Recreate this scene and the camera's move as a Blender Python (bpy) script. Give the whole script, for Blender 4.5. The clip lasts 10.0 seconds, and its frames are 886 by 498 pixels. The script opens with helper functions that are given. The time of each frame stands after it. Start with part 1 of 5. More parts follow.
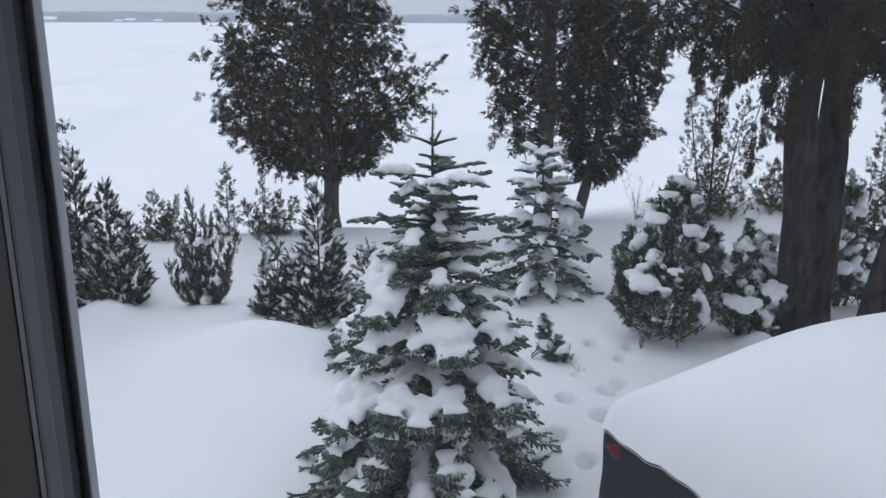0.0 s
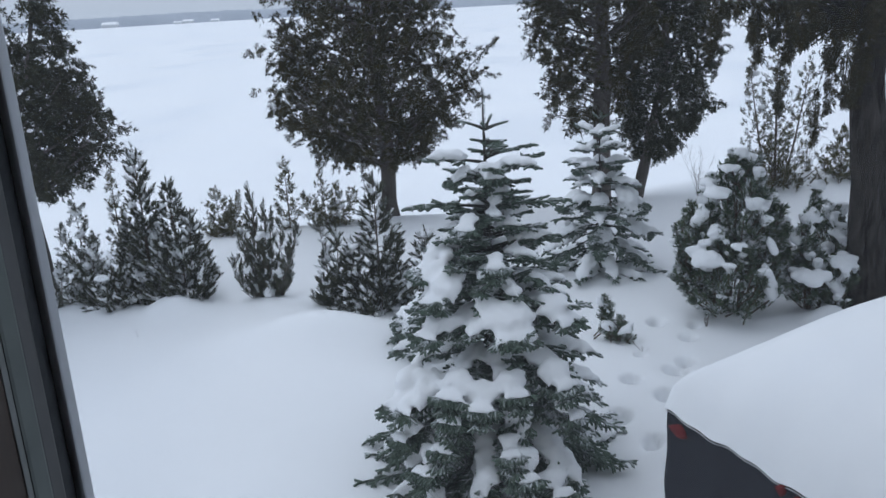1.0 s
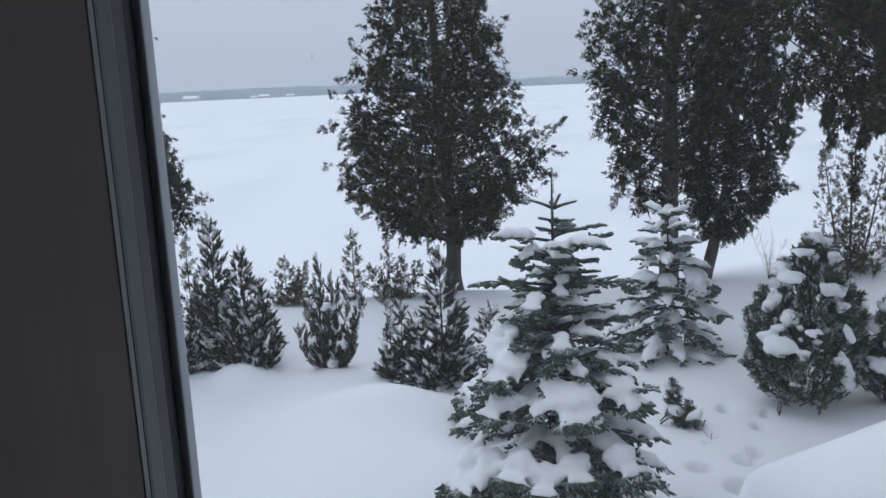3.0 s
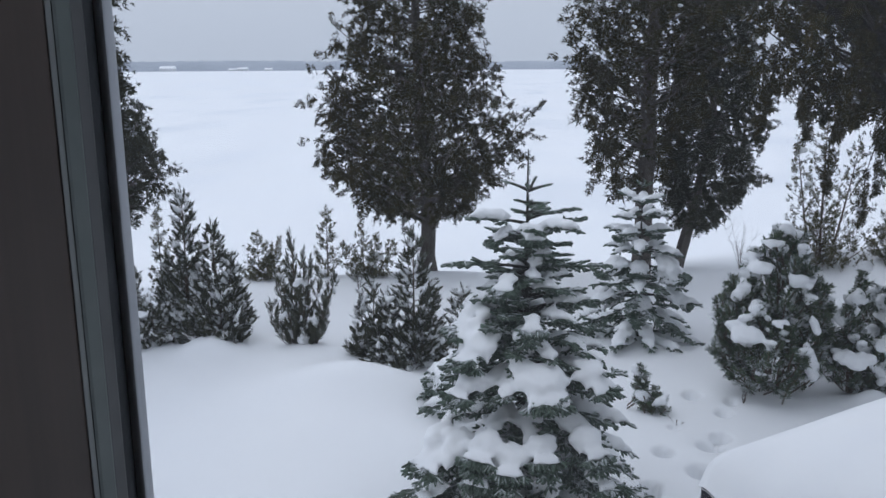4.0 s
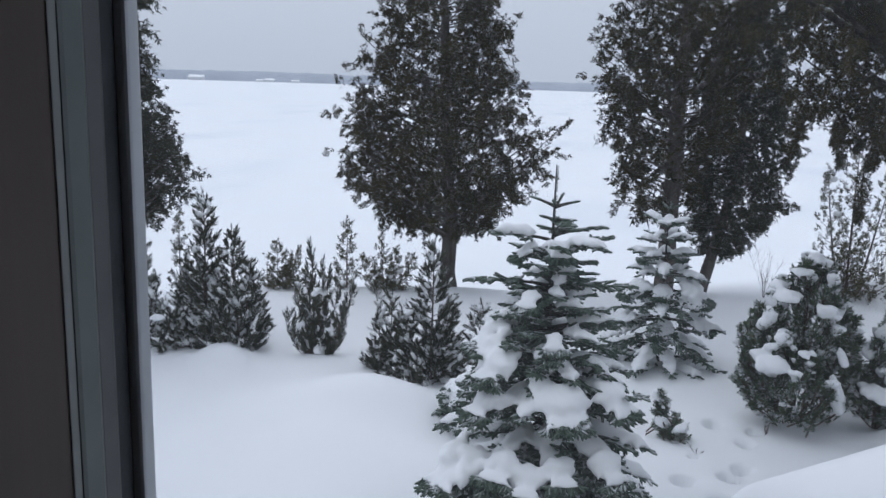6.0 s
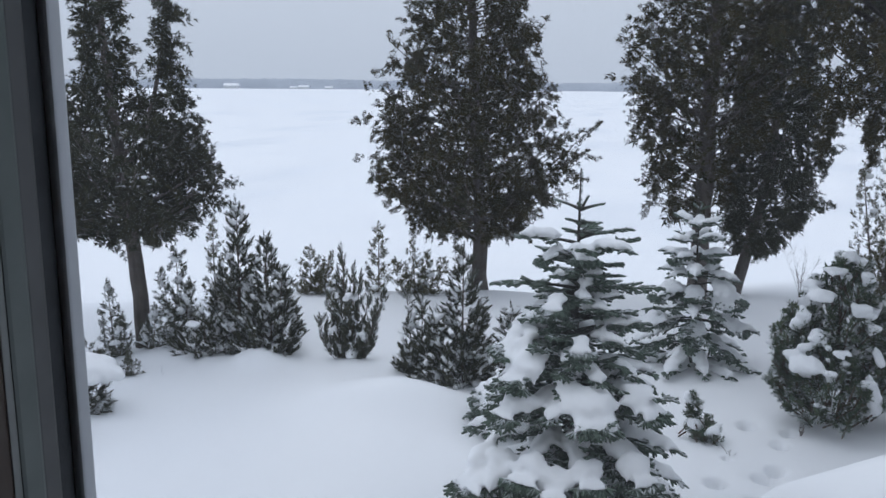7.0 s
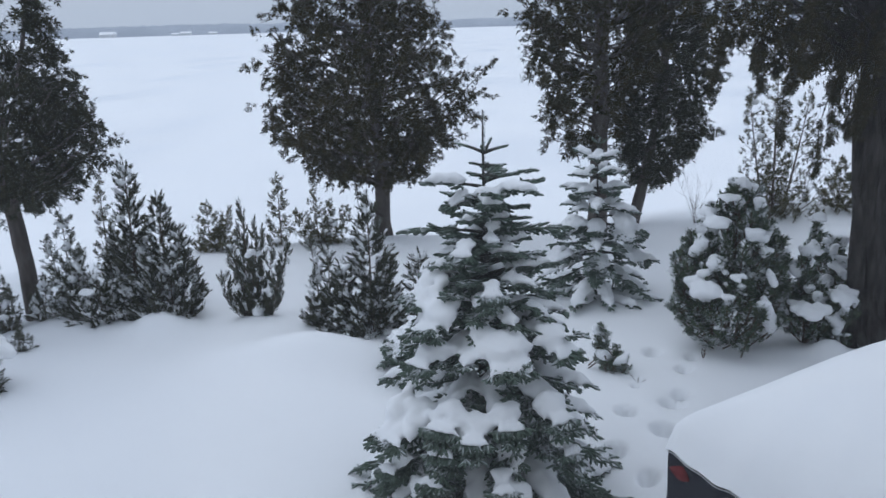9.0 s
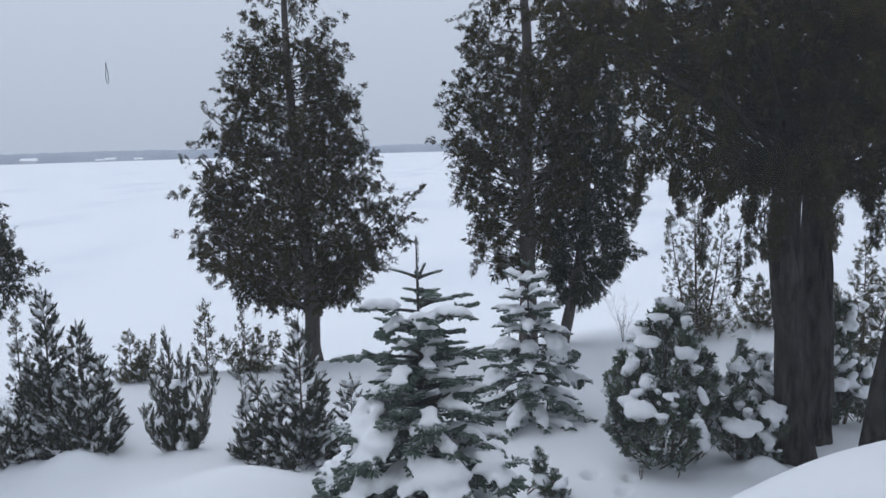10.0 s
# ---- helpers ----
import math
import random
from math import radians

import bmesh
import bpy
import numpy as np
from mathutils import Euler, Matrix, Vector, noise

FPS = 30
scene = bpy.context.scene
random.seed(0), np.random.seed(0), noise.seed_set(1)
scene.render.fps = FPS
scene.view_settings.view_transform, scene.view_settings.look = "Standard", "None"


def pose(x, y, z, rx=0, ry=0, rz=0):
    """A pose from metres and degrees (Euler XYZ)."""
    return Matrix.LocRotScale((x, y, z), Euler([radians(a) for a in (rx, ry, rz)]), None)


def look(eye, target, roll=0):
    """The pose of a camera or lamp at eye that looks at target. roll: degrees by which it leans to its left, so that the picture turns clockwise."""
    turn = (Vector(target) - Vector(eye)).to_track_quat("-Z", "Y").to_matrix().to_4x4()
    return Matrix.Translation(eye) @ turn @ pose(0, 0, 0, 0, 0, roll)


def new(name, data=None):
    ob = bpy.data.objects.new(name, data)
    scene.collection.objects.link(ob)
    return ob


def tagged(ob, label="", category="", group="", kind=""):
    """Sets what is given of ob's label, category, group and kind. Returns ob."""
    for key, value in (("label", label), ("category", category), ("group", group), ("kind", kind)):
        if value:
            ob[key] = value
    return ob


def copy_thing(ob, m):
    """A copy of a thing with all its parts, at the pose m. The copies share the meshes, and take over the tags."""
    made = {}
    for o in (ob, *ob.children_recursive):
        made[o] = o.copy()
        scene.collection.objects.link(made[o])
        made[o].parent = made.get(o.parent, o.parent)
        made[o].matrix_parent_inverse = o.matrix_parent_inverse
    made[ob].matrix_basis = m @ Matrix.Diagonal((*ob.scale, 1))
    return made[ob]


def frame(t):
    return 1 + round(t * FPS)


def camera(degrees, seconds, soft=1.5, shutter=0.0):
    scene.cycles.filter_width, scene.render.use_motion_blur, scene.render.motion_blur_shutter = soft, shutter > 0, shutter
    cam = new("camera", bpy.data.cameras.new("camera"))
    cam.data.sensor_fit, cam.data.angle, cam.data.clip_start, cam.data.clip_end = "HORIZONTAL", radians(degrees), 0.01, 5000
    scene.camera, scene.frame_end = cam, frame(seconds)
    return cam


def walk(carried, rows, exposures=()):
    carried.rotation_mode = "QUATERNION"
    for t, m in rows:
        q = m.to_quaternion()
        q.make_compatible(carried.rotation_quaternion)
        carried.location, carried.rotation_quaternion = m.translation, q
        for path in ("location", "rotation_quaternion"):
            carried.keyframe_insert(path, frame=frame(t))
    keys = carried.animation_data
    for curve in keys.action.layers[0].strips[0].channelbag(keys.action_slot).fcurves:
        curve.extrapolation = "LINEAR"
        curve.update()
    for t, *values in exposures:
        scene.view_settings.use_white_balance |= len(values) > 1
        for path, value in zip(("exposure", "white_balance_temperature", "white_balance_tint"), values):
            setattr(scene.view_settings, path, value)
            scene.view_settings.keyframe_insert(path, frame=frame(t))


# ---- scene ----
cam = camera(55.4, 10.0, soft=1.5, shutter=0.1)
PATH = [
    (0, (-0.053, 0.046, 3.22), (-0.1962, 1.9686, 2.6878), 0.24),
    (0.5, (-0.049, 0.072, 3.209), (-0.2821, 1.9986, 2.7253), 0.35),
    (1, (-0.011, 0.054, 3.221), (-0.2994, 1.9515, 2.6584), -3.25),
    (1.2, (-0.018, 0.065, 3.225), (-0.2863, 1.9505, 2.6142), -3.60),
    (1.5, (-0.003, 0.049, 3.229), (-0.2323, 1.9674, 2.7121), -3.67),
    (1.7, (-0.018, 0.037, 3.226), (-0.1967, 1.9715, 2.7507), -3.45),
    (2, (-0.014, 0.061, 3.234), (-0.1581, 2.0016, 2.7724), -3.11),
    (2.3, (-0.034, 0.052, 3.231), (-0.2135, 2.0108, 2.8690), -1.32),
    (2.5, (-0.055, 0.089, 3.23), (-0.2709, 2.0517, 2.9117), -1.13),
    (2.8, (-0.038, 0.041, 3.223), (-0.4152, 1.9754, 2.8828), -2.09),
    (3, (-0.035, 0.039, 3.245), (-0.4675, 1.9531, 2.8590), -2.56),
    (3.2, (-0.035, 0.033, 3.215), (-0.4443, 1.9435, 2.7878), -1.64),
    (4.3, (-0.03, 0.054, 3.229), (-0.4071, 1.9706, 2.7996), -0.10),
    (4.5, (-0.027, 0.049, 3.219), (-0.4395, 1.9650, 2.8206), 0.25),
    (5, (-0.04, 0.066, 3.209), (-0.4412, 1.9857, 2.8168), 2.02),
    (5.2, (-0.062, 0.113, 3.204), (-0.4966, 2.0283, 2.8263), 1.68),
    (6.3, (-0.081, 0.132, 3.178), (-0.4955, 2.0478, 2.7805), 1.80),
    (6.5, (-0.046, 0.088, 3.188), (-0.4958, 1.9960, 2.7917), 1.30),
    (7, (-0.014, 0.104, 3.198), (-0.5125, 2.0021, 2.8124), 0.50),
    (7.3, (0.008, 0.132, 3.185), (-0.5920, 1.9714, 2.6786), 1.05),
    (7.5, (0.026, 0.113, 3.189), (-0.6016, 1.9145, 2.5884), 0.05),
    (7.7, (0.02, 0.124, 3.19), (-0.6189, 1.8798, 2.4765), -4.24),
    (8, (-0.018, 0.139, 3.199), (-0.4336, 1.9860, 2.5542), -3.18),
    (8.2, (-0.058, 0.173, 3.182), (-0.3370, 1.9880, 2.3896), -1.28),
    (8.4, (-0.062, 0.174, 3.202), (-0.4077, 1.9972, 2.4561), -1.43),
    (8.5, (-0.07, 0.23, 3.206), (-0.4371, 2.0683, 2.5090), -2.10),
    (8.7, (-0.06, 0.214, 3.217), (-0.4728, 2.0883, 2.6543), -4.05),
    (9, (-0.062, 0.222, 3.222), (-0.3300, 2.1340, 2.7002), -1.57),
    (9.3, (-0.081, 0.235, 3.229), (-0.2565, 2.1704, 2.7563), 0.12),
    (9.5, (-0.099, 0.25, 3.233), (-0.2195, 2.2035, 2.8217), 0.62),
    (9.7, (-0.103, 0.245, 3.234), (-0.2077, 2.2089, 2.8704), -0.36),
    (10, (-0.106, 0.249, 3.245), (-0.2033, 2.2315, 2.9998), -1.63),
]
EXPOSURES = [(0.0, -0.04, 5950, 10), (0.6, -0.06, 5880, 9), (1.2, -0.09, 5710, 7), (2.5, -0.13, 5770, 8.5), (4.5, -0.06, 5880, 10), (7.0, -0.03, 5880, 9), (7.6, -0.04, 5750, 7), (8.2, -0.16, 5690, 6.5), (9.0, -0.12, 5710, 8), (10.0, -0.12, 5830, 9.5)]
walk(cam, [(t, look(eye, target, roll)) for t, eye, target, roll in PATH], EXPOSURES)

# ---- light ----
world = bpy.data.worlds.new("overcast_sky")
scene.world = world
world.use_nodes = True
wn = world.node_tree
wn.nodes.clear()
w_out = wn.nodes.new("ShaderNodeOutputWorld")
w_bg = wn.nodes.new("ShaderNodeBackground")
w_sky = wn.nodes.new("ShaderNodeTexSky")
w_sky.sky_type = 'NISHITA'
w_sky.sun_disc = False
w_sky.sun_elevation = radians(76)
w_sky.sun_rotation = radians(-50)
w_sky.dust_density = 6.0
w_scale = wn.nodes.new("ShaderNodeVectorMath")
w_scale.operation = 'SCALE'
w_scale.inputs[3].default_value = 0.05
w_geo = wn.nodes.new("ShaderNodeTexCoord")
w_sep = wn.nodes.new("ShaderNodeSeparateXYZ")
w_ramp = wn.nodes.new("ShaderNodeValToRGB")
w_ramp.color_ramp.elements[0].position = 0.0
w_ramp.color_ramp.elements[0].color = (0.71, 0.755, 0.835, 1)
w_ramp.color_ramp.elements[1].position = 0.16
w_ramp.color_ramp.elements[1].color = (0.82, 0.86, 0.935, 1)
w_top = w_ramp.color_ramp.elements.new(0.9)
w_top.color = (0.68, 0.73, 0.82, 1)
w_mix = wn.nodes.new("ShaderNodeMix")
w_mix.data_type = 'RGBA'
w_mix.inputs[0].default_value = 0.12
wn.links.new(w_geo.outputs["Generated"], w_sep.inputs[0])
wn.links.new(w_sep.outputs["Z"], w_ramp.inputs[0])
wn.links.new(w_sky.outputs[0], w_scale.inputs[0])
wn.links.new(w_ramp.outputs[0], w_mix.inputs[6])
wn.links.new(w_scale.outputs[0], w_mix.inputs[7])
wn.links.new(w_mix.outputs[2], w_bg.inputs[0])
w_bg.inputs[1].default_value = 0.87
wn.links.new(w_bg.outputs[0], w_out.inputs[0])

sun = new("sun", bpy.data.lights.new("sun", 'SUN'))
sun.data.energy = 0.9
sun.data.angle = radians(90)
sun.data.color = (1.0, 0.985, 0.965)
sun.matrix_world = look((-3.0, 6.5, 16), (0, 4, 0))


# ---- materials ----
def shader(name, rough=0.8, spec=0.3, metal=0.0):
    m = bpy.data.materials.new(name)
    m.use_nodes = True
    b = m.node_tree.nodes["Principled BSDF"]
    b.inputs["Roughness"].default_value = rough
    b.inputs["Specular IOR Level"].default_value = spec
    b.inputs["Metallic"].default_value = metal
    return m, m.node_tree, b


def ramp_node(nt, stops):
    r = nt.nodes.new("ShaderNodeValToRGB")
    e = r.color_ramp.elements
    while len(e) < len(stops):
        e.new(0.5)
    for s, (pos, col) in zip(e, stops):
        s.position = pos
        s.color = (*col, 1)
    return r


def noise_node(nt, scale, detail=4.0, stretch=None):
    n = nt.nodes.new("ShaderNodeTexNoise")
    n.inputs["Scale"].default_value = scale
    n.inputs["Detail"].default_value = detail
    c = nt.nodes.new("ShaderNodeTexCoord")
    if stretch:
        v = nt.nodes.new("ShaderNodeMapping")
        v.inputs["Scale"].default_value = stretch
        nt.links.new(c.outputs["Object"], v.inputs[0])
        nt.links.new(v.outputs[0], n.inputs["Vector"])
    else:
        nt.links.new(c.outputs["Object"], n.inputs["Vector"])
    return n


def add_bump(nt, b, height, strength, distance):
    k = nt.nodes.new("ShaderNodeBump")
    k.inputs["Strength"].default_value = strength
    k.inputs["Distance"].default_value = distance
    nt.links.new(height, k.inputs["Height"])
    nt.links.new(k.outputs[0], b.inputs["Normal"])
    return k


def grained(name, dark, light, scale, rough=0.8, spec=0.3, bump=0.3, dist=0.01, stretch=None, scale2=None):
    m, nt, b = shader(name, rough, spec)
    n = noise_node(nt, scale, 6.0, stretch)
    src = n.outputs["Fac"]
    if scale2:
        n2 = noise_node(nt, scale2, 3.0)
        mx = nt.nodes.new("ShaderNodeMath")
        mx.operation = 'ADD'
        hv = nt.nodes.new("ShaderNodeMath")
        hv.operation = 'MULTIPLY'
        hv.inputs[1].default_value = 0.5
        nt.links.new(n.outputs["Fac"], mx.inputs[0])
        nt.links.new(n2.outputs["Fac"], mx.inputs[1])
        nt.links.new(mx.outputs[0], hv.inputs[0])
        src = hv.outputs[0]
    r = ramp_node(nt, [(0.3, dark), (0.7, light)])
    nt.links.new(src, r.inputs[0])
    nt.links.new(r.outputs[0], b.inputs["Base Color"])
    add_bump(nt, b, src, bump, dist)
    return m


def snow_mat(name, s1, s2, dist, patches=0.0):
    m, nt, b = shader(name, 0.75, 0.2)
    n = noise_node(nt, s1, 5.0)
    n2 = noise_node(nt, s2, 4.0)
    r = ramp_node(nt, [(0.3, (0.90, 0.91, 0.93)), (0.7, (0.95, 0.955, 0.965))])
    nt.links.new(n.outputs["Fac"], r.inputs[0])
    col = r.outputs[0]
    if patches:
        n3 = noise_node(nt, patches, 5.0, (1, 0.45, 1))
        k = ramp_node(nt, [(0.50, (1, 1, 1)), (0.72, (0.86, 0.88, 0.91))])
        nt.links.new(n3.outputs["Fac"], k.inputs[0])
        mx = nt.nodes.new("ShaderNodeMix")
        mx.data_type, mx.blend_type = 'RGBA', 'MULTIPLY'
        mx.inputs[0].default_value = 1.0
        nt.links.new(col, mx.inputs[6])
        nt.links.new(k.outputs[0], mx.inputs[7])
        col = mx.outputs[2]
    nt.links.new(col, b.inputs["Base Color"])
    add_bump(nt, b, n2.outputs["Fac"], 0.25, dist)
    return m


def leaf_mat(name, cols, frost=0.0, rough=0.65):
    """Foliage coloured leaf by leaf; frost: how much of the upward sides carries snow."""
    m, nt, b = shader(name, rough, 0.12)
    g = nt.nodes.new("ShaderNodeNewGeometry")
    r = ramp_node(nt, [(i / (len(cols) - 1), c) for i, c in enumerate(cols)])
    nt.links.new(g.outputs["Random Per Island"], r.inputs[0])
    col = r.outputs[0]
    if frost > 0:
        s = nt.nodes.new("ShaderNodeSeparateXYZ")
        nt.links.new(g.outputs["Normal"], s.inputs[0])
        n = noise_node(nt, 7.0, 3.0)
        a = nt.nodes.new("ShaderNodeMath")
        a.operation = 'MULTIPLY_ADD'
        a.inputs[1].default_value = 0.30
        nt.links.new(s.outputs["Z"], a.inputs[0])
        nt.links.new(n.outputs["Fac"], a.inputs[2])
        h = nt.nodes.new("ShaderNodeMath")
        h.operation = 'MULTIPLY_ADD'
        h.inputs[1].default_value = 0.06
        nt.links.new(g.outputs["Random Per Island"], h.inputs[0])
        nt.links.new(a.outputs[0], h.inputs[2])
        k = ramp_node(nt, [(0.90 - frost, (0, 0, 0)), (1.12 - frost, (1, 1, 1))])
        nt.links.new(h.outputs[0], k.inputs[0])
        mx = nt.nodes.new("ShaderNodeMix")
        mx.data_type = 'RGBA'
        mx.inputs[7].default_value = (0.84, 0.86, 0.89, 1)
        nt.links.new(k.outputs[0], mx.inputs[0])
        nt.links.new(col, mx.inputs[6])
        col = mx.outputs[2]
    nt.links.new(col, b.inputs["Base Color"])
    return m


def furrowed(name, dark, light):
    """Stringy bark: long upright ridges between dark furrows, blotched by lichen."""
    m, nt, b = shader(name, 0.92, 0.12)
    n = noise_node(nt, 22.0, 8.0, (1, 1, 0.22))
    n2 = noise_node(nt, 4.0, 4.0)
    r = ramp_node(nt, [(0.36, dark), (0.68, light)])
    nt.links.new(n.outputs["Fac"], r.inputs[0])
    k = ramp_node(nt, [(0.4, (0.65, 0.62, 0.58)), (0.65, (1.25, 1.25, 1.22))])
    nt.links.new(n2.outputs["Fac"], k.inputs[0])
    mx = nt.nodes.new("ShaderNodeMix")
    mx.data_type, mx.blend_type = 'RGBA', 'MULTIPLY'
    mx.inputs[0].default_value = 1.0
    nt.links.new(r.outputs[0], mx.inputs[6])
    nt.links.new(k.outputs[0], mx.inputs[7])
    nt.links.new(mx.outputs[2], b.inputs["Base Color"])
    add_bump(nt, b, n.outputs["Fac"], 1.0, 0.06)
    return m


SNOW = snow_mat("ground_snow", 0.35, 14.0, 0.012, 0.13)
SNOW_LOAD = snow_mat("snow_load", 3.0, 45.0, 0.006)
BARK = grained("cedar_bark", (0.055, 0.047, 0.042), (0.17, 0.148, 0.132), 14.0, 0.9, 0.15, 0.9, 0.03, (1, 1, 0.18), 3.0)
BARK_DARK = furrowed("old_cedar_bark", (0.020, 0.0175, 0.016), (0.085, 0.076, 0.070))
SPRUCE_BARK = grained("spruce_bark", (0.030, 0.030, 0.026), (0.075, 0.070, 0.060), 30.0, 0.9, 0.15)
TWIG = grained("twig_bark", (0.06, 0.045, 0.035), (0.16, 0.12, 0.09), 30.0, 0.9, 0.15)
CEDAR = leaf_mat("cedar_leaf", [(0.019, 0.020, 0.009), (0.038, 0.037, 0.015), (0.062, 0.049, 0.021), (0.028, 0.029, 0.013), (0.076, 0.058, 0.027), (0.047, 0.048, 0.020)], 0.015, 0.85)
CEDAR_DARK = leaf_mat("cedar_leaf_cool", [(0.021, 0.022, 0.014), (0.037, 0.041, 0.026), (0.057, 0.057, 0.033), (0.029, 0.033, 0.021), (0.075, 0.069, 0.037)], 0.03, 0.8)
JUNIPER = leaf_mat("juniper_leaf", [(0.042, 0.050, 0.035), (0.076, 0.082, 0.056), (0.112, 0.108, 0.070), (0.064, 0.068, 0.050)], 0.21)
JUNIPER_BROWN = leaf_mat("young_cedar_leaf", [(0.070, 0.072, 0.040), (0.120, 0.120, 0.064), (0.170, 0.142, 0.078), (0.085, 0.092, 0.056)], 0.2)
SPRUCE = leaf_mat("spruce_needle", [(0.058, 0.080, 0.062), (0.098, 0.132, 0.102), (0.145, 0.190, 0.150), (0.110, 0.140, 0.106)], 0.17)
PINE = leaf_mat("pine_needle", [(0.048, 0.071, 0.050), (0.088, 0.124, 0.082), (0.143, 0.167, 0.091), (0.071, 0.104, 0.082)], 0.27)
COVER = grained("black_cover_fabric", (0.010, 0.011, 0.016), (0.030, 0.032, 0.042), 60.0, 0.85, 0.2, 0.4, 0.004, (1, 1, 1), 4.0)
RED = grained("faded_red_fabric", (0.11, 0.012, 0.014), (0.20, 0.030, 0.030), 30.0, 0.8, 0.2)
GREY_WOOD = grained("weathered_wood", (0.10, 0.09, 0.08), (0.24, 0.22, 0.20), 20.0, 0.9, 0.15, 0.6, 0.006, (0.2, 1, 1))
CRACK_STRIP = grained("dark_crack_strip", (0.03, 0.025, 0.022), (0.07, 0.055, 0.045), 18.0, 0.8, 0.2, 0.5, 0.006, (0.15, 1, 1))
JAMB = grained("dark_brown_jamb", (0.043, 0.029, 0.022), (0.088, 0.060, 0.046), 55.0, 0.5, 0.35, 0.15, 0.002, (1, 1, 0.02), 6.0)
SEAL = grained("black_rubber_seal", (0.03, 0.033, 0.037), (0.05, 0.054, 0.06), 40.0, 0.6, 0.3)
SASH = grained("grey_green_sash", (0.100, 0.120, 0.113), (0.145, 0.166, 0.157), 8.0, 0.45, 0.35, 0.1, 0.001, (1, 1, 0.1), 60.0)
SASH_DARK = grained("grey_sash", (0.090, 0.092, 0.092), (0.125, 0.126, 0.126), 8.0, 0.5, 0.35, 0.1, 0.001, (1, 1, 0.1), 60.0)
SASH_EDGE = grained("pale_sash_edge", (0.17, 0.18, 0.175), (0.24, 0.25, 0.245), 8.0, 0.45, 0.35, 0.1, 0.001, (1, 1, 0.1), 60.0)
SPACER = grained("pale_grey_edge_strip", (0.50, 0.52, 0.55), (0.62, 0.64, 0.67), 30.0, 0.5, 0.35, 0.1, 0.001, (1, 1, 0.2))
PLASTER = grained("room_plaster", (0.62, 0.60, 0.56), (0.70, 0.68, 0.64), 6.0, 0.9, 0.2, 0.1, 0.002, None, 80.0)
SIDING = grained("house_siding", (0.36, 0.35, 0.33), (0.46, 0.45, 0.43), 5.0, 0.8, 0.2, 0.2, 0.004, (1, 1, 6))
FLOORWOOD = grained("room_floorboards", (0.12, 0.08, 0.05), (0.22, 0.15, 0.10), 4.0, 0.5, 0.3, 0.2, 0.003, (0.3, 6, 1))
# Shore woods: the haze of distance is mixed into this pale base colour.
SHORE = grained("hazed_shore_woods", (0.40, 0.43, 0.48), (0.47, 0.50, 0.55), 0.05, 1.0, 0.0, 0.0)
WALL_WHITE = grained("far_house_wall", (0.55, 0.56, 0.58), (0.65, 0.66, 0.68), 0.5, 0.9, 0.1)
SPECK = grained("dried_speck", (0.10, 0.10, 0.13), (0.20, 0.20, 0.24), 900.0, 0.4, 0.5)

GLASS = bpy.data.materials.new("window_glass")
GLASS.use_nodes = True
gt = GLASS.node_tree
gt.nodes.clear()
g_out = gt.nodes.new("ShaderNodeOutputMaterial")
g_tr = gt.nodes.new("ShaderNodeBsdfTransparent")
g_gl = gt.nodes.new("ShaderNodeBsdfGlossy")
g_gl.inputs["Roughness"].default_value = 0.02
g_mx = gt.nodes.new("ShaderNodeMixShader")
g_mx.inputs[0].default_value = 0.02
gt.links.new(g_tr.outputs[0], g_mx.inputs[1])
gt.links.new(g_gl.outputs[0], g_mx.inputs[2])
# Faint pale veil added to the glass to lift the darks behind it.
g_veil = gt.nodes.new("ShaderNodeBsdfTranslucent")
g_veil.inputs["Color"].default_value = (0.8, 0.82, 0.85, 1)
g_m2 = gt.nodes.new("ShaderNodeMixShader")
g_m2.inputs[0].default_value = 0.018
gt.links.new(g_mx.outputs[0], g_m2.inputs[1])
gt.links.new(g_veil.outputs[0], g_m2.inputs[2])
gt.links.new(g_m2.outputs[0], g_out.inputs[0])


# ---- mesh helpers ----
def mesh_np(name, verts, faces, material, smooth=False):
    """A mesh from arrays: faces (n, 3) or (n, 4)."""
    me = bpy.data.meshes.new(name)
    verts, faces = np.asarray(verts, np.float32), np.asarray(faces, np.int32)
    k = faces.shape[1]
    me.vertices.add(len(verts))
    me.vertices.foreach_set("co", verts.ravel())
    me.loops.add(faces.size)
    me.loops.foreach_set("vertex_index", faces.ravel())
    me.polygons.add(len(faces))
    me.polygons.foreach_set("loop_start", np.arange(0, faces.size, k, dtype=np.int32))
    me.polygons.foreach_set("loop_total", np.full(len(faces), k, np.int32))
    if smooth:
        me.polygons.foreach_set("use_smooth", np.ones(len(faces), bool))
    me.update(calc_edges=True)
    me.materials.append(material)
    return me


def thing(name, x, y, z=0.0, label="", category="", group="", kind=""):
    ob = new(name)
    ob.location = (x, y, z)
    ob.empty_display_size = 0.1
    return tagged(ob, label, category, group, kind)


def part_np(name, verts, faces, material, parent, label="", smooth=False, kind=""):
    """Verts are in the parent's own space."""
    ob = new(name, mesh_np(name, verts, faces, material, smooth))
    ob.parent = parent
    return tagged(ob, label, kind=kind)


def part(name, bm, material, parent, label=""):
    me = bpy.data.meshes.new(name)
    bm.to_mesh(me)
    bm.free()
    me.materials.append(material)
    ob = new(name, me)
    ob.parent = parent
    return tagged(ob, label)


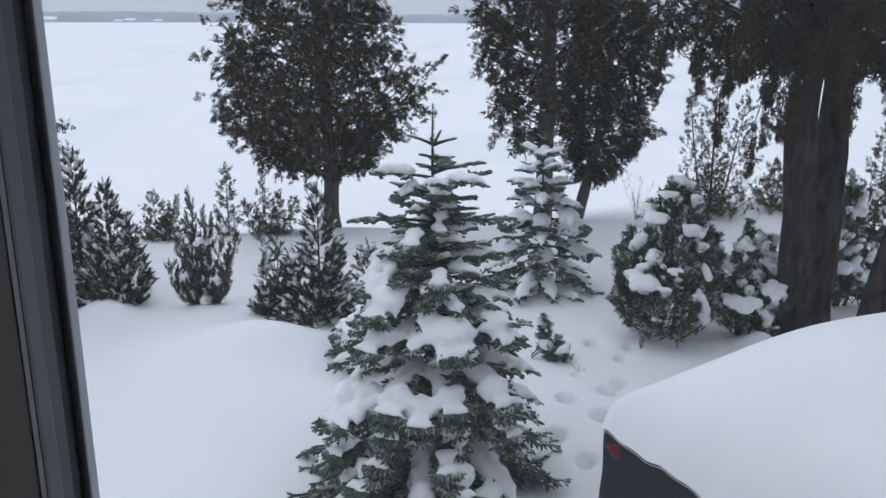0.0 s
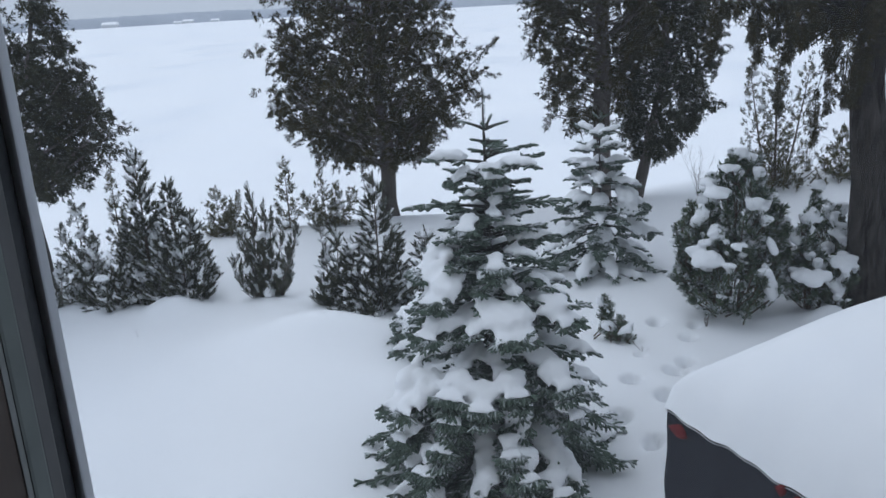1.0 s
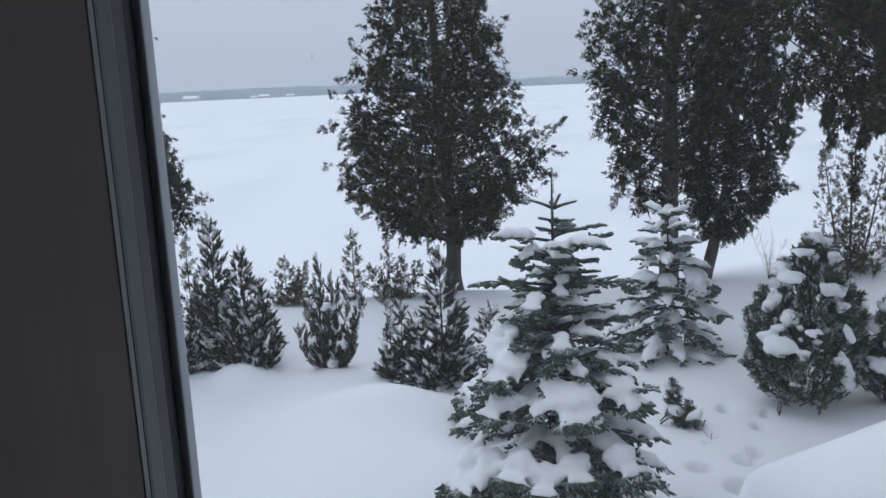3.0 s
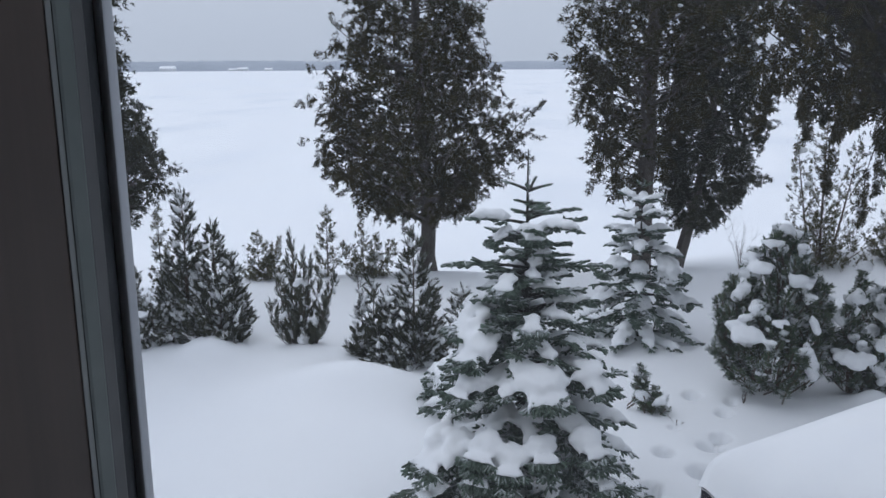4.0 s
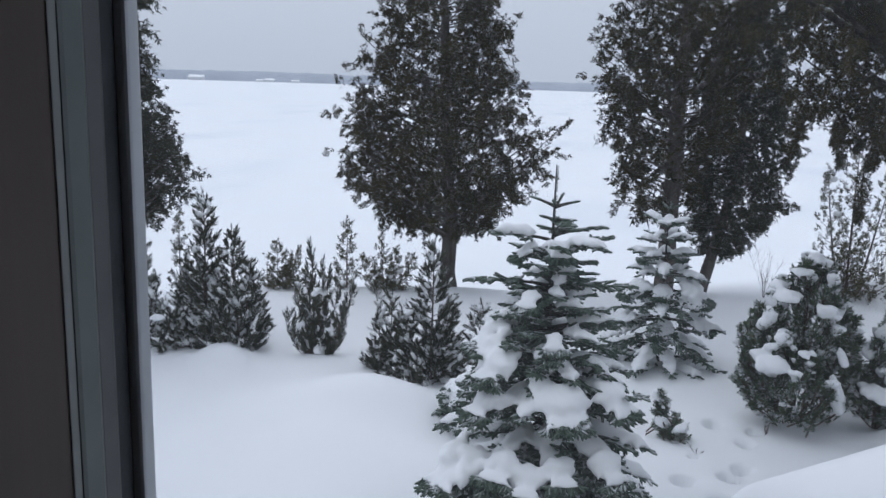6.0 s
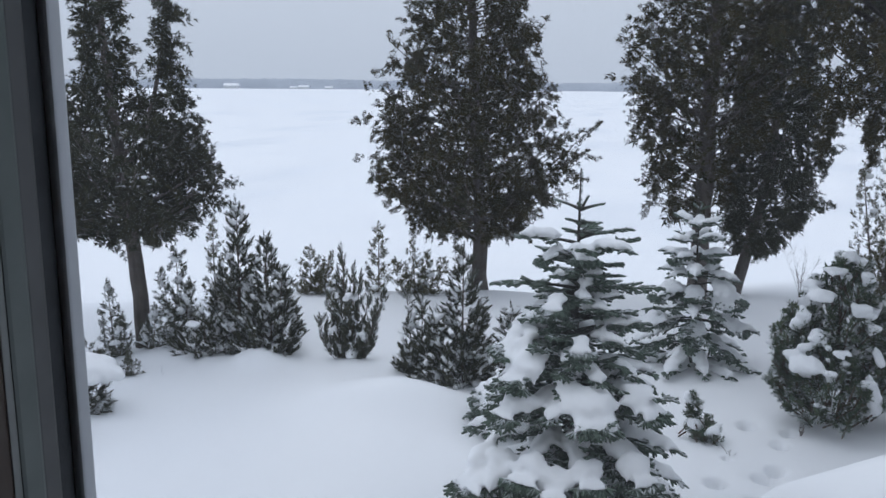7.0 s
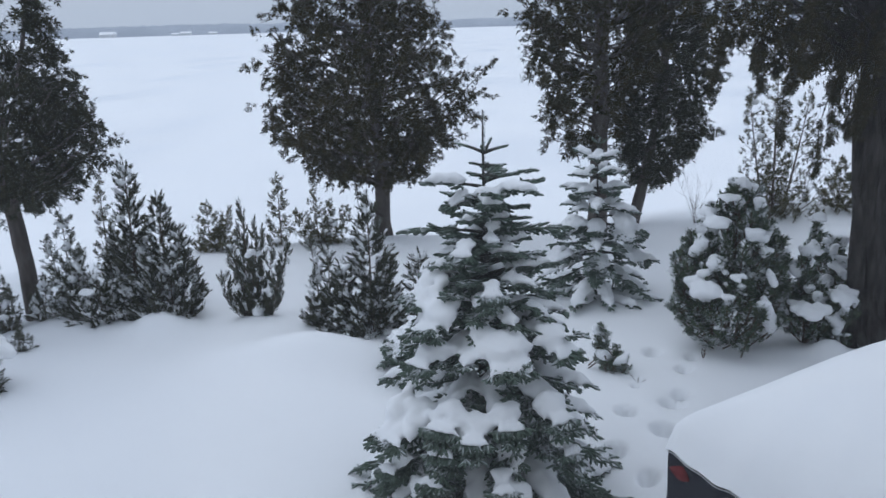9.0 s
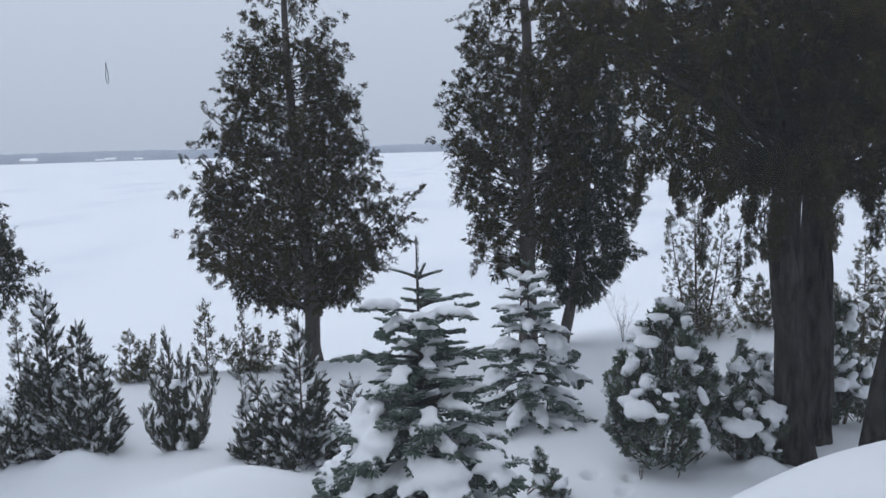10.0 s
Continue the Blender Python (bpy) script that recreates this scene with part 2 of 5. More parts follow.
def box_bm(x0, y0, z0, x1, y1, z1, bevel=0.0, seg=2):
    bm = bmesh.new()
    bmesh.ops.create_cube(bm, size=1.0)
    for v in bm.verts:
        v.co = Vector((x0 + (v.co.x + 0.5) * (x1 - x0), y0 + (v.co.y + 0.5) * (y1 - y0), z0 + (v.co.z + 0.5) * (z1 - z0)))
    if bevel > 0:
        bmesh.ops.bevel(bm, geom=bm.edges[:], offset=bevel, segments=seg, affect='EDGES', profile=0.6)
    return bm


def structure(name, bm, material, label, category):
    me = bpy.data.meshes.new(name)
    bm.to_mesh(me)
    bm.free()
    me.materials.append(material)
    return tagged(new(name, me), label, category, kind="structure")


def tube(points, radii, sides=8, rough=0.0, rng=None):
    """Tapered tube along points: verts, quads."""
    P = np.asarray(points, float)
    n = len(P)
    T = np.gradient(P, axis=0)
    T /= np.linalg.norm(T, axis=1)[:, None]
    ref = np.where(np.abs(T[:, 2:3]) > 0.9, [[1.0, 0, 0]], [[0, 0, 1.0]])
    A = np.cross(ref, T)
    A /= np.linalg.norm(A, axis=1)[:, None]
    B = np.cross(T, A)
    ang = np.linspace(0, 2 * np.pi, sides, endpoint=False)
    R = np.asarray(radii, float)[:, None] * np.ones((n, sides))
    if rough and rng is not None:
        ridge = rng.normal(0, rough, sides)[None, :] * 0.7
        R = R * (1 + ridge + rng.normal(0, rough * 0.6, (n, sides)))
    V = P[:, None] + R[..., None] * (np.cos(ang)[None, :, None] * A[:, None] + np.sin(ang)[None, :, None] * B[:, None])
    i, j = np.meshgrid(np.arange(n - 1), np.arange(sides), indexing="ij")
    k = (j + 1) % sides
    F = np.stack([i * sides + j, i * sides + k, (i + 1) * sides + k, (i + 1) * sides + j], -1).reshape(-1, 4)
    return V.reshape(-1, 3), F


def joined(pieces):
    vs, fs, at = [], [], 0
    for v, f in pieces:
        vs.append(v)
        fs.append(np.asarray(f) + at)
        at += len(v)
    return np.concatenate(vs), np.concatenate(fs)


def unit(a):
    return a / np.maximum(np.linalg.norm(a, axis=-1, keepdims=True), 1e-9)


def scatter(template, pos, way, size, rng, twist=None):
    """Copies of a template (along +y, flat in xy) at pos, pointing along way."""
    tv, tf = template
    k = len(pos)
    d = unit(way)
    h = rng.normal(0, 1, (k, 3)) if twist is None else twist
    s = unit(np.cross(d, h))
    u = np.cross(s, d)
    sz = np.asarray(size)[:, None, None] * np.ones((k, 1, 1))
    V = pos[:, None] + sz * (tv[None, :, 0:1] * s[:, None] + tv[None, :, 1:2] * d[:, None] + tv[None, :, 2:3] * u[:, None])
    F = tf[None] + (np.arange(k) * len(tv))[:, None, None]
    return V.reshape(-1, 3), F.reshape(-1, 3)


def diamonds(leaves):
    """Leaflets as slightly folded lozenges: (base, tip, width)."""
    v, f = [], []
    for b, t, w in leaves:
        b, t = np.array(b, float), np.array(t, float)
        a = unit(t - b)
        s = unit(np.cross(a, [0, 0, 1.0]) + 1e-6) * w / 2
        m = b + (t - b) * 0.5
        n = len(v)
        v += [b, m + s, t, m - s + np.array([0, 0, w * 0.35])]
        f += [(n, n + 1, n + 2), (n, n + 2, n + 3)]
    return np.array(v), np.array(f)


def fan_template():
    """A flat spray of a cedar, one unit long."""
    L = [((0, 0, 0), (0.02, 1.05, -0.05), 0.14)]
    for i in range(2):
        y = 0.14 + 0.30 * i
        r = 0.40 - 0.09 * i
        L += [((0, y, 0), (r, y + 0.30, -0.06 + 0.03 * i), 0.19)]
    L.append(((0, 0.24, 0), (-0.37, 0.54, -0.03), 0.20))
    return diamonds(L)


def tuft_template(n=8, seed=3, spread=0.5, w=0.10):
    """A bushy upright tuft of scale leaves, one unit long."""
    g = np.random.default_rng(seed)
    L = []
    for i in range(n):
        a = i * 2.4
        o = spread * (0.3 + 0.7 * g.random())
        b = np.array([0, 0.12 * i / n * 4, 0])
        L.append((b, b + np.array([o * np.cos(a), 0.35 + 0.3 * g.random(), o * np.sin(a)]), w))
    L.append(((0, 0.3, 0), (0, 1.0, 0), w))
    return diamonds(L)


def plume_template():
    """A feathery pointed juniper shoot, one unit long: scale-leaved twigs set round its axis."""
    g = np.random.default_rng(8)
    L = [((0, 0, 0), (0, 0.6, 0), 0.08), ((0, 0.45, 0), (0.01, 1.0, 0.01), 0.07)]
    for i in range(13):
        t = i / 13
        a = 2.4 * i + g.normal(0, 0.3)
        o = (0.24 - 0.17 * t) * (0.8 + 0.4 * g.random())
        L.append(((0, 0.75 * t, 0), (o * np.cos(a), 0.75 * t + 0.26 + 0.08 * g.random(), o * np.sin(a)), 0.07))
    return diamonds(L)


FAN = fan_template()
PLUME = plume_template()
PINETUFT = tuft_template(7, 5, 0.6, 0.15)

ICO_BM = bmesh.new()
bmesh.ops.create_icosphere(ICO_BM, subdivisions=1, radius=1.05)
ICO_V = np.array([v.co[:] for v in ICO_BM.verts])
ICO_F = np.array([[v.index for v in f.verts] for f in ICO_BM.faces])
ICO_BM.free()


def blobs(name, parent, centres, radii, voxel, label="", smooth=4, material=None):
    """Soft snow: ellipsoids melted into one skin."""
    c, r = np.asarray(centres, float), np.asarray(radii, float)
    V = c[:, None] + ICO_V[None] * r[:, None]
    F = ICO_F[None] + (np.arange(len(c)) * len(ICO_V))[:, None, None]
    ob = part_np(name, V.reshape(-1, 3), F.reshape(-1, 3), material or SNOW_LOAD, parent, label, True, kind="stuff")
    m = ob.modifiers.new("melt", 'REMESH')
    m.mode, m.voxel_size, m.use_smooth_shade = 'VOXEL', voxel, True
    s = ob.modifiers.new("soften", 'SMOOTH')
    s.iterations, s.factor = smooth, 0.5
    return ob


# ---- ground: one sheet of snow from the house over the bank to the frozen lake ----
LAKE = -1.5
EDGE_X = np.array([-60, -20, -9.5, -5, -2.2, 1.1, 4.6, 8, 20, 60.0])
EDGE_Y = np.array([7.0, 8.6, 9.6, 12.0, 12.75, 13.1, 15.6, 18.2, 20.0, 24.0])
BUMPS = [  # x, y, height, radius x, radius y
    (-2.42, 7.75, 0.27, 0.78, 0.42), (-1.40, 7.35, -0.12, 0.45, 0.40), (-4.42, 8.55, 0.21, 0.32, 0.26),
    (-3.6, 11.9, 0.06, 1.5, 0.8), (-3.3, 8.75, 0.08, 0.5, 0.35), (-5.7, 8.7, 0.10, 0.5, 0.4),
    (-8.2, 9.8, 0.10, 2.0, 0.9), (1.6, 7.6, -0.06, 1.2, 0.5), (2.4, 7.7, 0.10, 0.9, 0.4),
    (0.45, 9.9, 0.06, 0.9, 0.6), (0.2, 10.2, -0.10, 0.45, 0.3), (-0.45, 5.6, -0.20, 0.95, 0.75), (0.40, 5.35, -0.12, 0.30, 0.45), (-0.9, 4.75, 0.06, 0.7, 0.25),
    (4.2, 14.5, 0.25, 1.8, 1.6), (3.5, 12.9, 0.50, 1.3, 0.9), (2.55, 8.25, 0.16, 0.2, 0.16), (-3.6, 4.6, 0.10, 1.0, 0.8),
    (-7.5, 9.1, -0.30, 1.6, 1.8),
]
PRINTS = [  # x, y, depth, size
    (0.54, 6.95, 0.40, 0.070), (0.95, 7.16, 0.45, 0.085), (1.06, 7.38, 0.30, 0.065), (0.89, 8.30, 0.35, 0.065), (0.82, 6.61, 0.42, 0.085),
    (0.40, 6.28, 0.36, 0.070), (0.66, 7.50, 0.12, 0.035), (1.15, 7.90, 0.20, 0.06), (0.62, 5.90, 0.30, 0.06), (1.25, 8.15, 0.20, 0.045),
]


def ground_z(x, y):
    x, y = np.asarray(x, float), np.asarray(y, float)
    z = -0.08 * np.clip((y - 9.0) / 4.5, 0, 1) ** 1.3
    for bx, by, h, rx, ry in BUMPS:
        z = z + h * np.exp(-((x - bx) / rx) ** 2 - ((y - by) / ry) ** 2)
    for bx, by, h, r in PRINTS:
        q = ((x - bx) ** 2 + ((y - by) / 1.2) ** 2) / r ** 2
        z = z - h * np.exp(-q ** 2) - 0.12 * h * np.exp(-0.25 * q)
    z = z + 0.025 * np.sin(x * 1.3 + 0.6 * y) * np.sin(y * 0.9 - 0.3 * x) + 0.012 * np.sin(2.9 * x - 1.1 * y)
    u = (x + 3.0) * 0.527 - (y - 4.7) * 0.850
    w = (x + 3.0) * 0.850 + (y - 4.7) * 0.527
    bed = np.clip((u + 0.4) / 1.1, 0, 1) ** 2 * np.clip((w + 1.6) / 1.2, 0, 1) * np.clip((0.03 - w) / 0.07, 0, 1) * np.clip((1.42 - u) / 0.16, 0, 1)
    z = z + 0.19 * bed
    over = y - np.interp(x, EDGE_X, EDGE_Y) - 0.12 * np.sin(x * 1.7) * np.exp(-(x / 15) ** 2)
    k = np.clip(over / np.interp(x, [-2.0, 1.0], [5.0, 9.0]), 0, 1)
    k = k * k * (3 - 2 * k)
    lake = LAKE + 0.08 * np.sin(x * 0.05 + 1) * np.sin(y * 0.043) * np.clip((y - 25) / 40, 0, 1)
    return z * (1 - k) + lake * k


def build_ground():
    grow = np.cumsum(0.15 * 1.16 ** np.arange(1, 57))
    xs = np.concatenate([-9 - grow[::-1], np.arange(-9, -3.6, 0.11), np.arange(-3.6, 0.3, 0.06), np.arange(0.3, 1.4, 0.028), np.arange(1.4, 2, 0.06), np.arange(2, 3, 0.06), np.arange(3, 6.001, 0.07), 6 + grow])
    ys = np.concatenate([-2 - grow[25::-1], np.arange(-2, 2.4, 0.2), np.arange(2.4, 5.8, 0.06), np.arange(5.8, 8.5, 0.032), np.arange(8.5, 9, 0.06), np.arange(9, 15, 0.1), np.arange(15, 20.01, 0.2), 20 + grow])
    X, Y = np.meshgrid(xs, ys)
    Z = ground_z(X, Y)
    n, m = X.shape
    i, j = np.meshgrid(np.arange(n - 1), np.arange(m - 1), indexing="ij")
    a = i * m + j
    F = np.stack([a, a + 1, a + m + 1, a + m], -1).reshape(-1, 4)
    ob = new("ground", mesh_np("ground", np.stack([X, Y, Z], -1).reshape(-1, 3), F, SNOW, True))
    tagged(ob, "deep fresh snow over the garden, the bank and the frozen lake", "snow", kind="structure")


build_ground()


def gz(x, y):
    return float(ground_z(x, y))


# ---- far shore ----
def build_shore():
    g = np.random.default_rng(11)
    turn = np.linspace(-1.35, 1.35, 601)
    h = 5.1 + 1.5 * np.sin(turn * 3.1 + 1) + 1.0 * np.sin(turn * 9.7) + g.normal(0, 0.3, len(turn)) - 2.2 * np.clip((turn + 0.35) / 0.6, 0, 1)
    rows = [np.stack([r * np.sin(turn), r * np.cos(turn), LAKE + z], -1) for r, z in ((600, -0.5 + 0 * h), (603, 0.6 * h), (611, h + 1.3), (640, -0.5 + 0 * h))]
    V = np.concatenate(rows)
    m = len(turn)
    F = np.concatenate([np.stack([r * m + np.arange(m - 1), r * m + np.arange(1, m), (r + 1) * m + np.arange(1, m), (r + 1) * m + np.arange(m - 1)], -1) for r in range(3)])
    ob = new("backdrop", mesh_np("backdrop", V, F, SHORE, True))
    tagged(ob, "low wooded far shore, haze put into its pale grey colour", "shore", kind="structure")
    house = thing("lake_house", -285, 522, LAKE, "small white snow-covered house on the far shore", "house", "houses on the far shore")
    part("wall", box_bm(-4.6, -2.3, 0, 4.6, 2.3, 2.0), WALL_WHITE, house)
    bm = bmesh.new()
    p = [bm.verts.new(c) for c in ((-5.1, -2.8, 1.95), (5.1, -2.8, 1.95), (5.1, 2.8, 1.95), (-5.1, 2.8, 1.95), (-5.1, 0, 3.5), (5.1, 0, 3.5))]
    for f in ((0, 1, 5, 4), (2, 3, 4, 5), (0, 4, 3), (1, 2, 5), (3, 2, 1, 0)):
        bm.faces.new([p[i] for i in f])
    part("roof", bm, SNOW_LOAD, house, "snow-covered roof")
    for x, y, s in ((-242, 543, 0.7), (-226, 549, 0.55), (-248, 540, 0.5), (-324, 498, 0.62)):
        copy_thing(house, Matrix.LocRotScale((x, y, LAKE), None, (s, s, s)))


build_shore()


# ---- trees ----
def axis_at(pts, z):
    P = np.asarray(pts, float)
    return np.stack([np.interp(z, P[:, 2], P[:, 0]), np.interp(z, P[:, 2], P[:, 1])], -1)


def cedar(x, y, trunk, r0, profile, seed, label, leaf, limbs=110, per=10, sprays=15, size=0.098, hang=0.55, extra=(), spires=(), bark=None, snow=0, fill=700, boughs=0, clear=0.0):
    """A cedar: trunk points (x, y, z) about its base, the crown's radius as (z, radius, offset x) rows,
    spires as (x, y, foot, top, radius) about the trunk, and extra shoots from one point to another."""
    g = np.random.default_rng(seed)
    zb = gz(x, y) - 0.05
    tree = thing("cedar_tree", x, y, zb, label, "tree", "cedar trees")
    T = np.asarray(trunk, float)
    zz = np.linspace(T[0, 2], T[-1, 2], 26)
    ax = axis_at(T, zz) + g.normal(0, 0.008, (26, 2))
    ax[0] = T[0, :2]
    rad = r0 * (1 - 0.85 * (zz - zz[0]) / (zz[-1] - zz[0])) * (1 + 0.22 * np.exp(-(zz - zz[0]) / 0.16))
    pieces = [tube(np.column_stack([ax, zz]), rad, 24, 0.10, g)]
    Pz, Pr, Po = np.array(profile, float).T
    zlow, ztop = Pz[0], Pz[-1]
    pos, way, sz = [], [], []
    zs = np.linspace(zlow, ztop, 200)
    area = (np.interp(zs, Pz, Pr) + 0.15) * np.where(zs > 5.2, 0.3, 1.0)
    cdf = np.cumsum(area) / area.sum()
    plan = []
    for i in range(limbs):
        z = float(np.interp((i + g.random()) / limbs, cdf, zs))
        a = i * 2.39996 + g.normal(0, 0.3)
        R = float(np.interp(z, Pz, Pr)) * (0.80 + 0.26 * g.random()) * (1 + 0.10 * math.sin(3 * a + 2 * z + seed))
        c = axis_at(T, np.array([z]))[0] if z < T[-1, 2] else T[-1, :2]
        low = max(0.0, 1 - (z - zlow) / (0.35 * (ztop - zlow)))
        plan.append((z, a, R, float(np.interp(z, Pz, Po)), c, low, zlow))
    for lx, ly, z0, z1, lr in spires:
        a0 = axis_at(T, np.array([z0]))[0]
        s = np.linspace(0, 1, 8)
        foot = z0 - 0.5
        pieces.append(tube(np.column_stack([a0[0] + lx * s ** 0.5, a0[1] + ly * s ** 0.5, foot + (z1 - foot) * s]), 0.045 * (1 - 0.85 * s), 7, 0.05, g))
        for i in range(int(26 * (z1 - z0))):
            f = g.random() ** 1.2
            plan.append((z0 + (z1 - z0) * f, g.random() * 6.283, lr * (1 - f) ** 0.8 * (0.5 + 0.5 * g.random()) + 0.05, lx, a0, 0.0, z0))
    for z, a, R, off, c, low, floor in plan:
        s = np.linspace(0, 1, 7)
        rise = R * (0.35 - 0.30 * low)
        end = np.array([c[0] + off + R * math.cos(a), c[1] + R * math.sin(a), z])
        start = np.array([c[0] + (off if floor > zlow else 0.0), c[1], min(max(z - 0.5 * R, floor - 0.05), T[-1, 2])])
        path = start + (end - start) * s[:, None]
        path[:, 2] += -rise * 0.4 * np.sin(np.pi * s)
        pieces.append(tube(path, 0.010 * (0.4 + R) * (1 - 0.8 * s) + 0.0025, 5))
        m = max(4, int(per * (0.35 + R / max(Pr.max(), 0.1))))
        pads = 0.35 + 0.65 * g.random(4) ** 0.5
        q = np.clip(pads[g.integers(0, 4, m)] + g.normal(0, 0.08, m), 0.12, 1.03)
        pts = np.stack([np.interp(q, s, path[:, k]) for k in range(3)], -1)
        pts += np.clip(g.normal(0, 1, (m, 3)), -1.6, 1.6) * (0.035 + 0.085 * R) * np.array([1, 1, 0.75])
        out = np.array([math.cos(a), math.sin(a), 0.0])
        droop = hang * (0.35 + 0.65 * low) if hang < 1 else hang
        for p in pts:
            k = sprays
            lean = unit(out * 0.7 + g.normal(0, 0.45, 3) + [0, 0, -droop])
            u = g.random((k, 1))
            pos.append(p + lean * (u - 0.4) * 0.17 + np.clip(g.normal(0, 0.028, (k, 3)), -0.06, 0.06))
            way.append(lean + g.normal(0, 0.38, (k, 3)) + [0, 0, -0.12])
            sz.append(size * (0.65 + 0.7 * g.random(k)))
    extra = list(extra)
    for i in range(boughs):
        a = math.pi * (0.75 + 0.95 * (i + g.random()) / boughs)
        r1 = 0.4 + 1.15 * math.sqrt(g.random())
        b = np.array([r1 * math.cos(a), r1 * math.sin(a) * 0.8, zlow + 0.35 + 0.2 * g.random()])
        drop = 0.45 + 0.55 * g.random() ** 1.5
        extra.append((b, b + [0.12 * math.cos(a), 0.12 * math.sin(a), -drop], int(30 + 60 * drop)))
    k = fill
    z = np.interp(g.random(k), cdf, zs)
    a = g.random(k) * 6.283
    rr = np.interp(z, Pz, Pr) * 0.62 * np.sqrt(g.random(k))
    c = axis_at(T, z)
    pos.append(np.column_stack([c[:, 0] + np.interp(z, Pz, Po) + rr * np.cos(a), c[:, 1] + rr * np.sin(a), z + 0.05]))
    way.append(np.column_stack([np.cos(a), np.sin(a), -0.8 - 0.4 * g.random(k)]) + g.normal(0, 0.3, (k, 3)))
    sz.append(size * 2.0 * (0.7 + 0.6 * g.random(k)))
    for p0, p1, n, *w in extra:
        p0, p1 = np.array(p0, float), np.array(p1, float)
        s = np.linspace(0, 1, 6)[:, None]
        pieces.append(tube(p0 + (p1 - p0) * s, 0.008 * (1 - 0.7 * s[:, 0]), 5))
        n = 5 * n
        q = g.random((n, 1)) ** 0.7
        wide = (w[0] if w else 0.09) * (1.15 - q)
        pos.append(p0 + (p1 - p0) * q + g.normal(0, 1, (n, 3)) * wide - [0, 0, 0.03])
        way.append(unit(p1 - p0) * 0.9 + g.normal(0, 0.4, (n, 3)))
        sz.append(size * (0.5 + 0.4 * g.random(n)))
    part_np("trunk", *pieces[0], bark or BARK, tree, "", True)
    part_np("limbs", *joined(pieces[1:]), bark or BARK, tree, "", True, "stuff")
    pos, way, sz = np.concatenate(pos), np.concatenate(way), np.concatenate(sz)
    a = axis_at(T, pos[:, 2])
    bare = (pos[:, 2] < clear) & (np.abs(pos[:, 0] - a[:, 0]) < 0.16) & (pos[:, 1] < a[:, 1]) & (g.random(len(pos)) < 0.6)
    pos, way, sz = pos[~bare], way[~bare], sz[~bare]
    V, F = scatter(FAN, pos, way, sz, g)
    part_np("crown", V, F, leaf, tree)
    if snow:
        pick = g.choice(len(pos), snow, replace=False)
        r = 0.012 + 0.025 * g.random(snow) ** 2
        blobs("snow_load", tree, pos[pick] + [0, 0, 0.03], np.stack([r * 1.3, r * 1.3, r * 0.7], -1), 0.014, "small pads of snow caught in the crown", 2)
    return tree


cedar(-2.86, 13.3, [(0, 0, 0), (0.02, 0, 1.2), (-0.12, 0, 2.8), (-0.2, 0, 5.0), (-0.2, 0, 7.2)], 0.13,
      [(0.95, 0.35, -0.35), (1.2, 0.9, -0.12), (1.55, 1.32, -0.20), (2.2, 1.56, -0.24), (3.0, 1.38, -0.10), (4.1, 1.10, 0.0), (5.4, 0.74, 0.04), (6.6, 0.36, 0.05), (7.5, 0.05, 0)],
      21, "dark broad white cedar on a bare lower trunk at the bank", CEDAR, limbs=220, per=10, sprays=12, hang=0.8, clear=1.7, fill=800,
      extra=[((1.0, -0.1, 2.0), (1.85, -0.15, 2.84), 26, 0.05), ((1.2, -0.1, 2.05), (1.68, -0.2, 2.42), 16, 0.05)], snow=50)
cedar(0.56, 13.2, [(0, 0, 0), (0.0, 0, 2.0), (0.03, 0, 5.0), (0.0, 0, 8.0)], 0.14,
      [(1.35, 0.22, -0.4), (1.6, 0.42, -0.42), (2.0, 0.62, -0.32), (2.6, 0.82, -0.22), (3.3, 1.10, -0.14), (4.4, 1.12, 0), (5.6, 0.90, 0), (7.0, 0.5, 0), (8.3, 0.05, 0)],
      22, "tall dark cedar with a thick trunk at the bank", CEDAR, limbs=175, per=9, sprays=10, hang=0.8, clear=3.2, fill=260, snow=40)
cedar(1.14, 13.95, [(0, 0, 0), (0.17, 0.05, 0.85), (0.42, 0.1, 2.0), (0.5, 0.1, 5.0), (0.5, 0.1, 6.4)], 0.095,
      [(0.75, 0.15, 0.05), (1.0, 0.45, 0.08), (1.5, 0.66, 0.02), (2.4, 0.74, 0.02), (3.4, 0.62, 0.0), (4.6, 0.50, 0.0), (6.6, 0.05, 0)],
      23, "slim leaning cedar with a dark ragged crown", CEDAR_DARK, limbs=150, per=10, sprays=11, hang=0.75, fill=350, snow=26)
cedar(-6.33, 9.18, [(0, 0, 0), (-0.02, 0, 0.6), (-0.10, 0, 1.5), (-0.30, 0, 3.4), (-0.45, 0, 5.85)], 0.105,
      [(1.5, 0.40, -0.05), (1.68, 0.92, -0.05), (2.2, 1.27, -0.02), (2.8, 1.12, 0.0), (3.15, 0.62, -0.05), (3.45, 0.34, -0.05), (4.4, 0.28, 0), (5.0, 0.22, 0), (6.05, 0.05, 0)],
      24, "wide cedar with a crooked trunk and two leaders", CEDAR_DARK, limbs=150, per=9, sprays=12, size=0.09, hang=0.7, fill=900,
      spires=[(0.78, 0.05, 2.7, 4.35, 0.22)], snow=60)
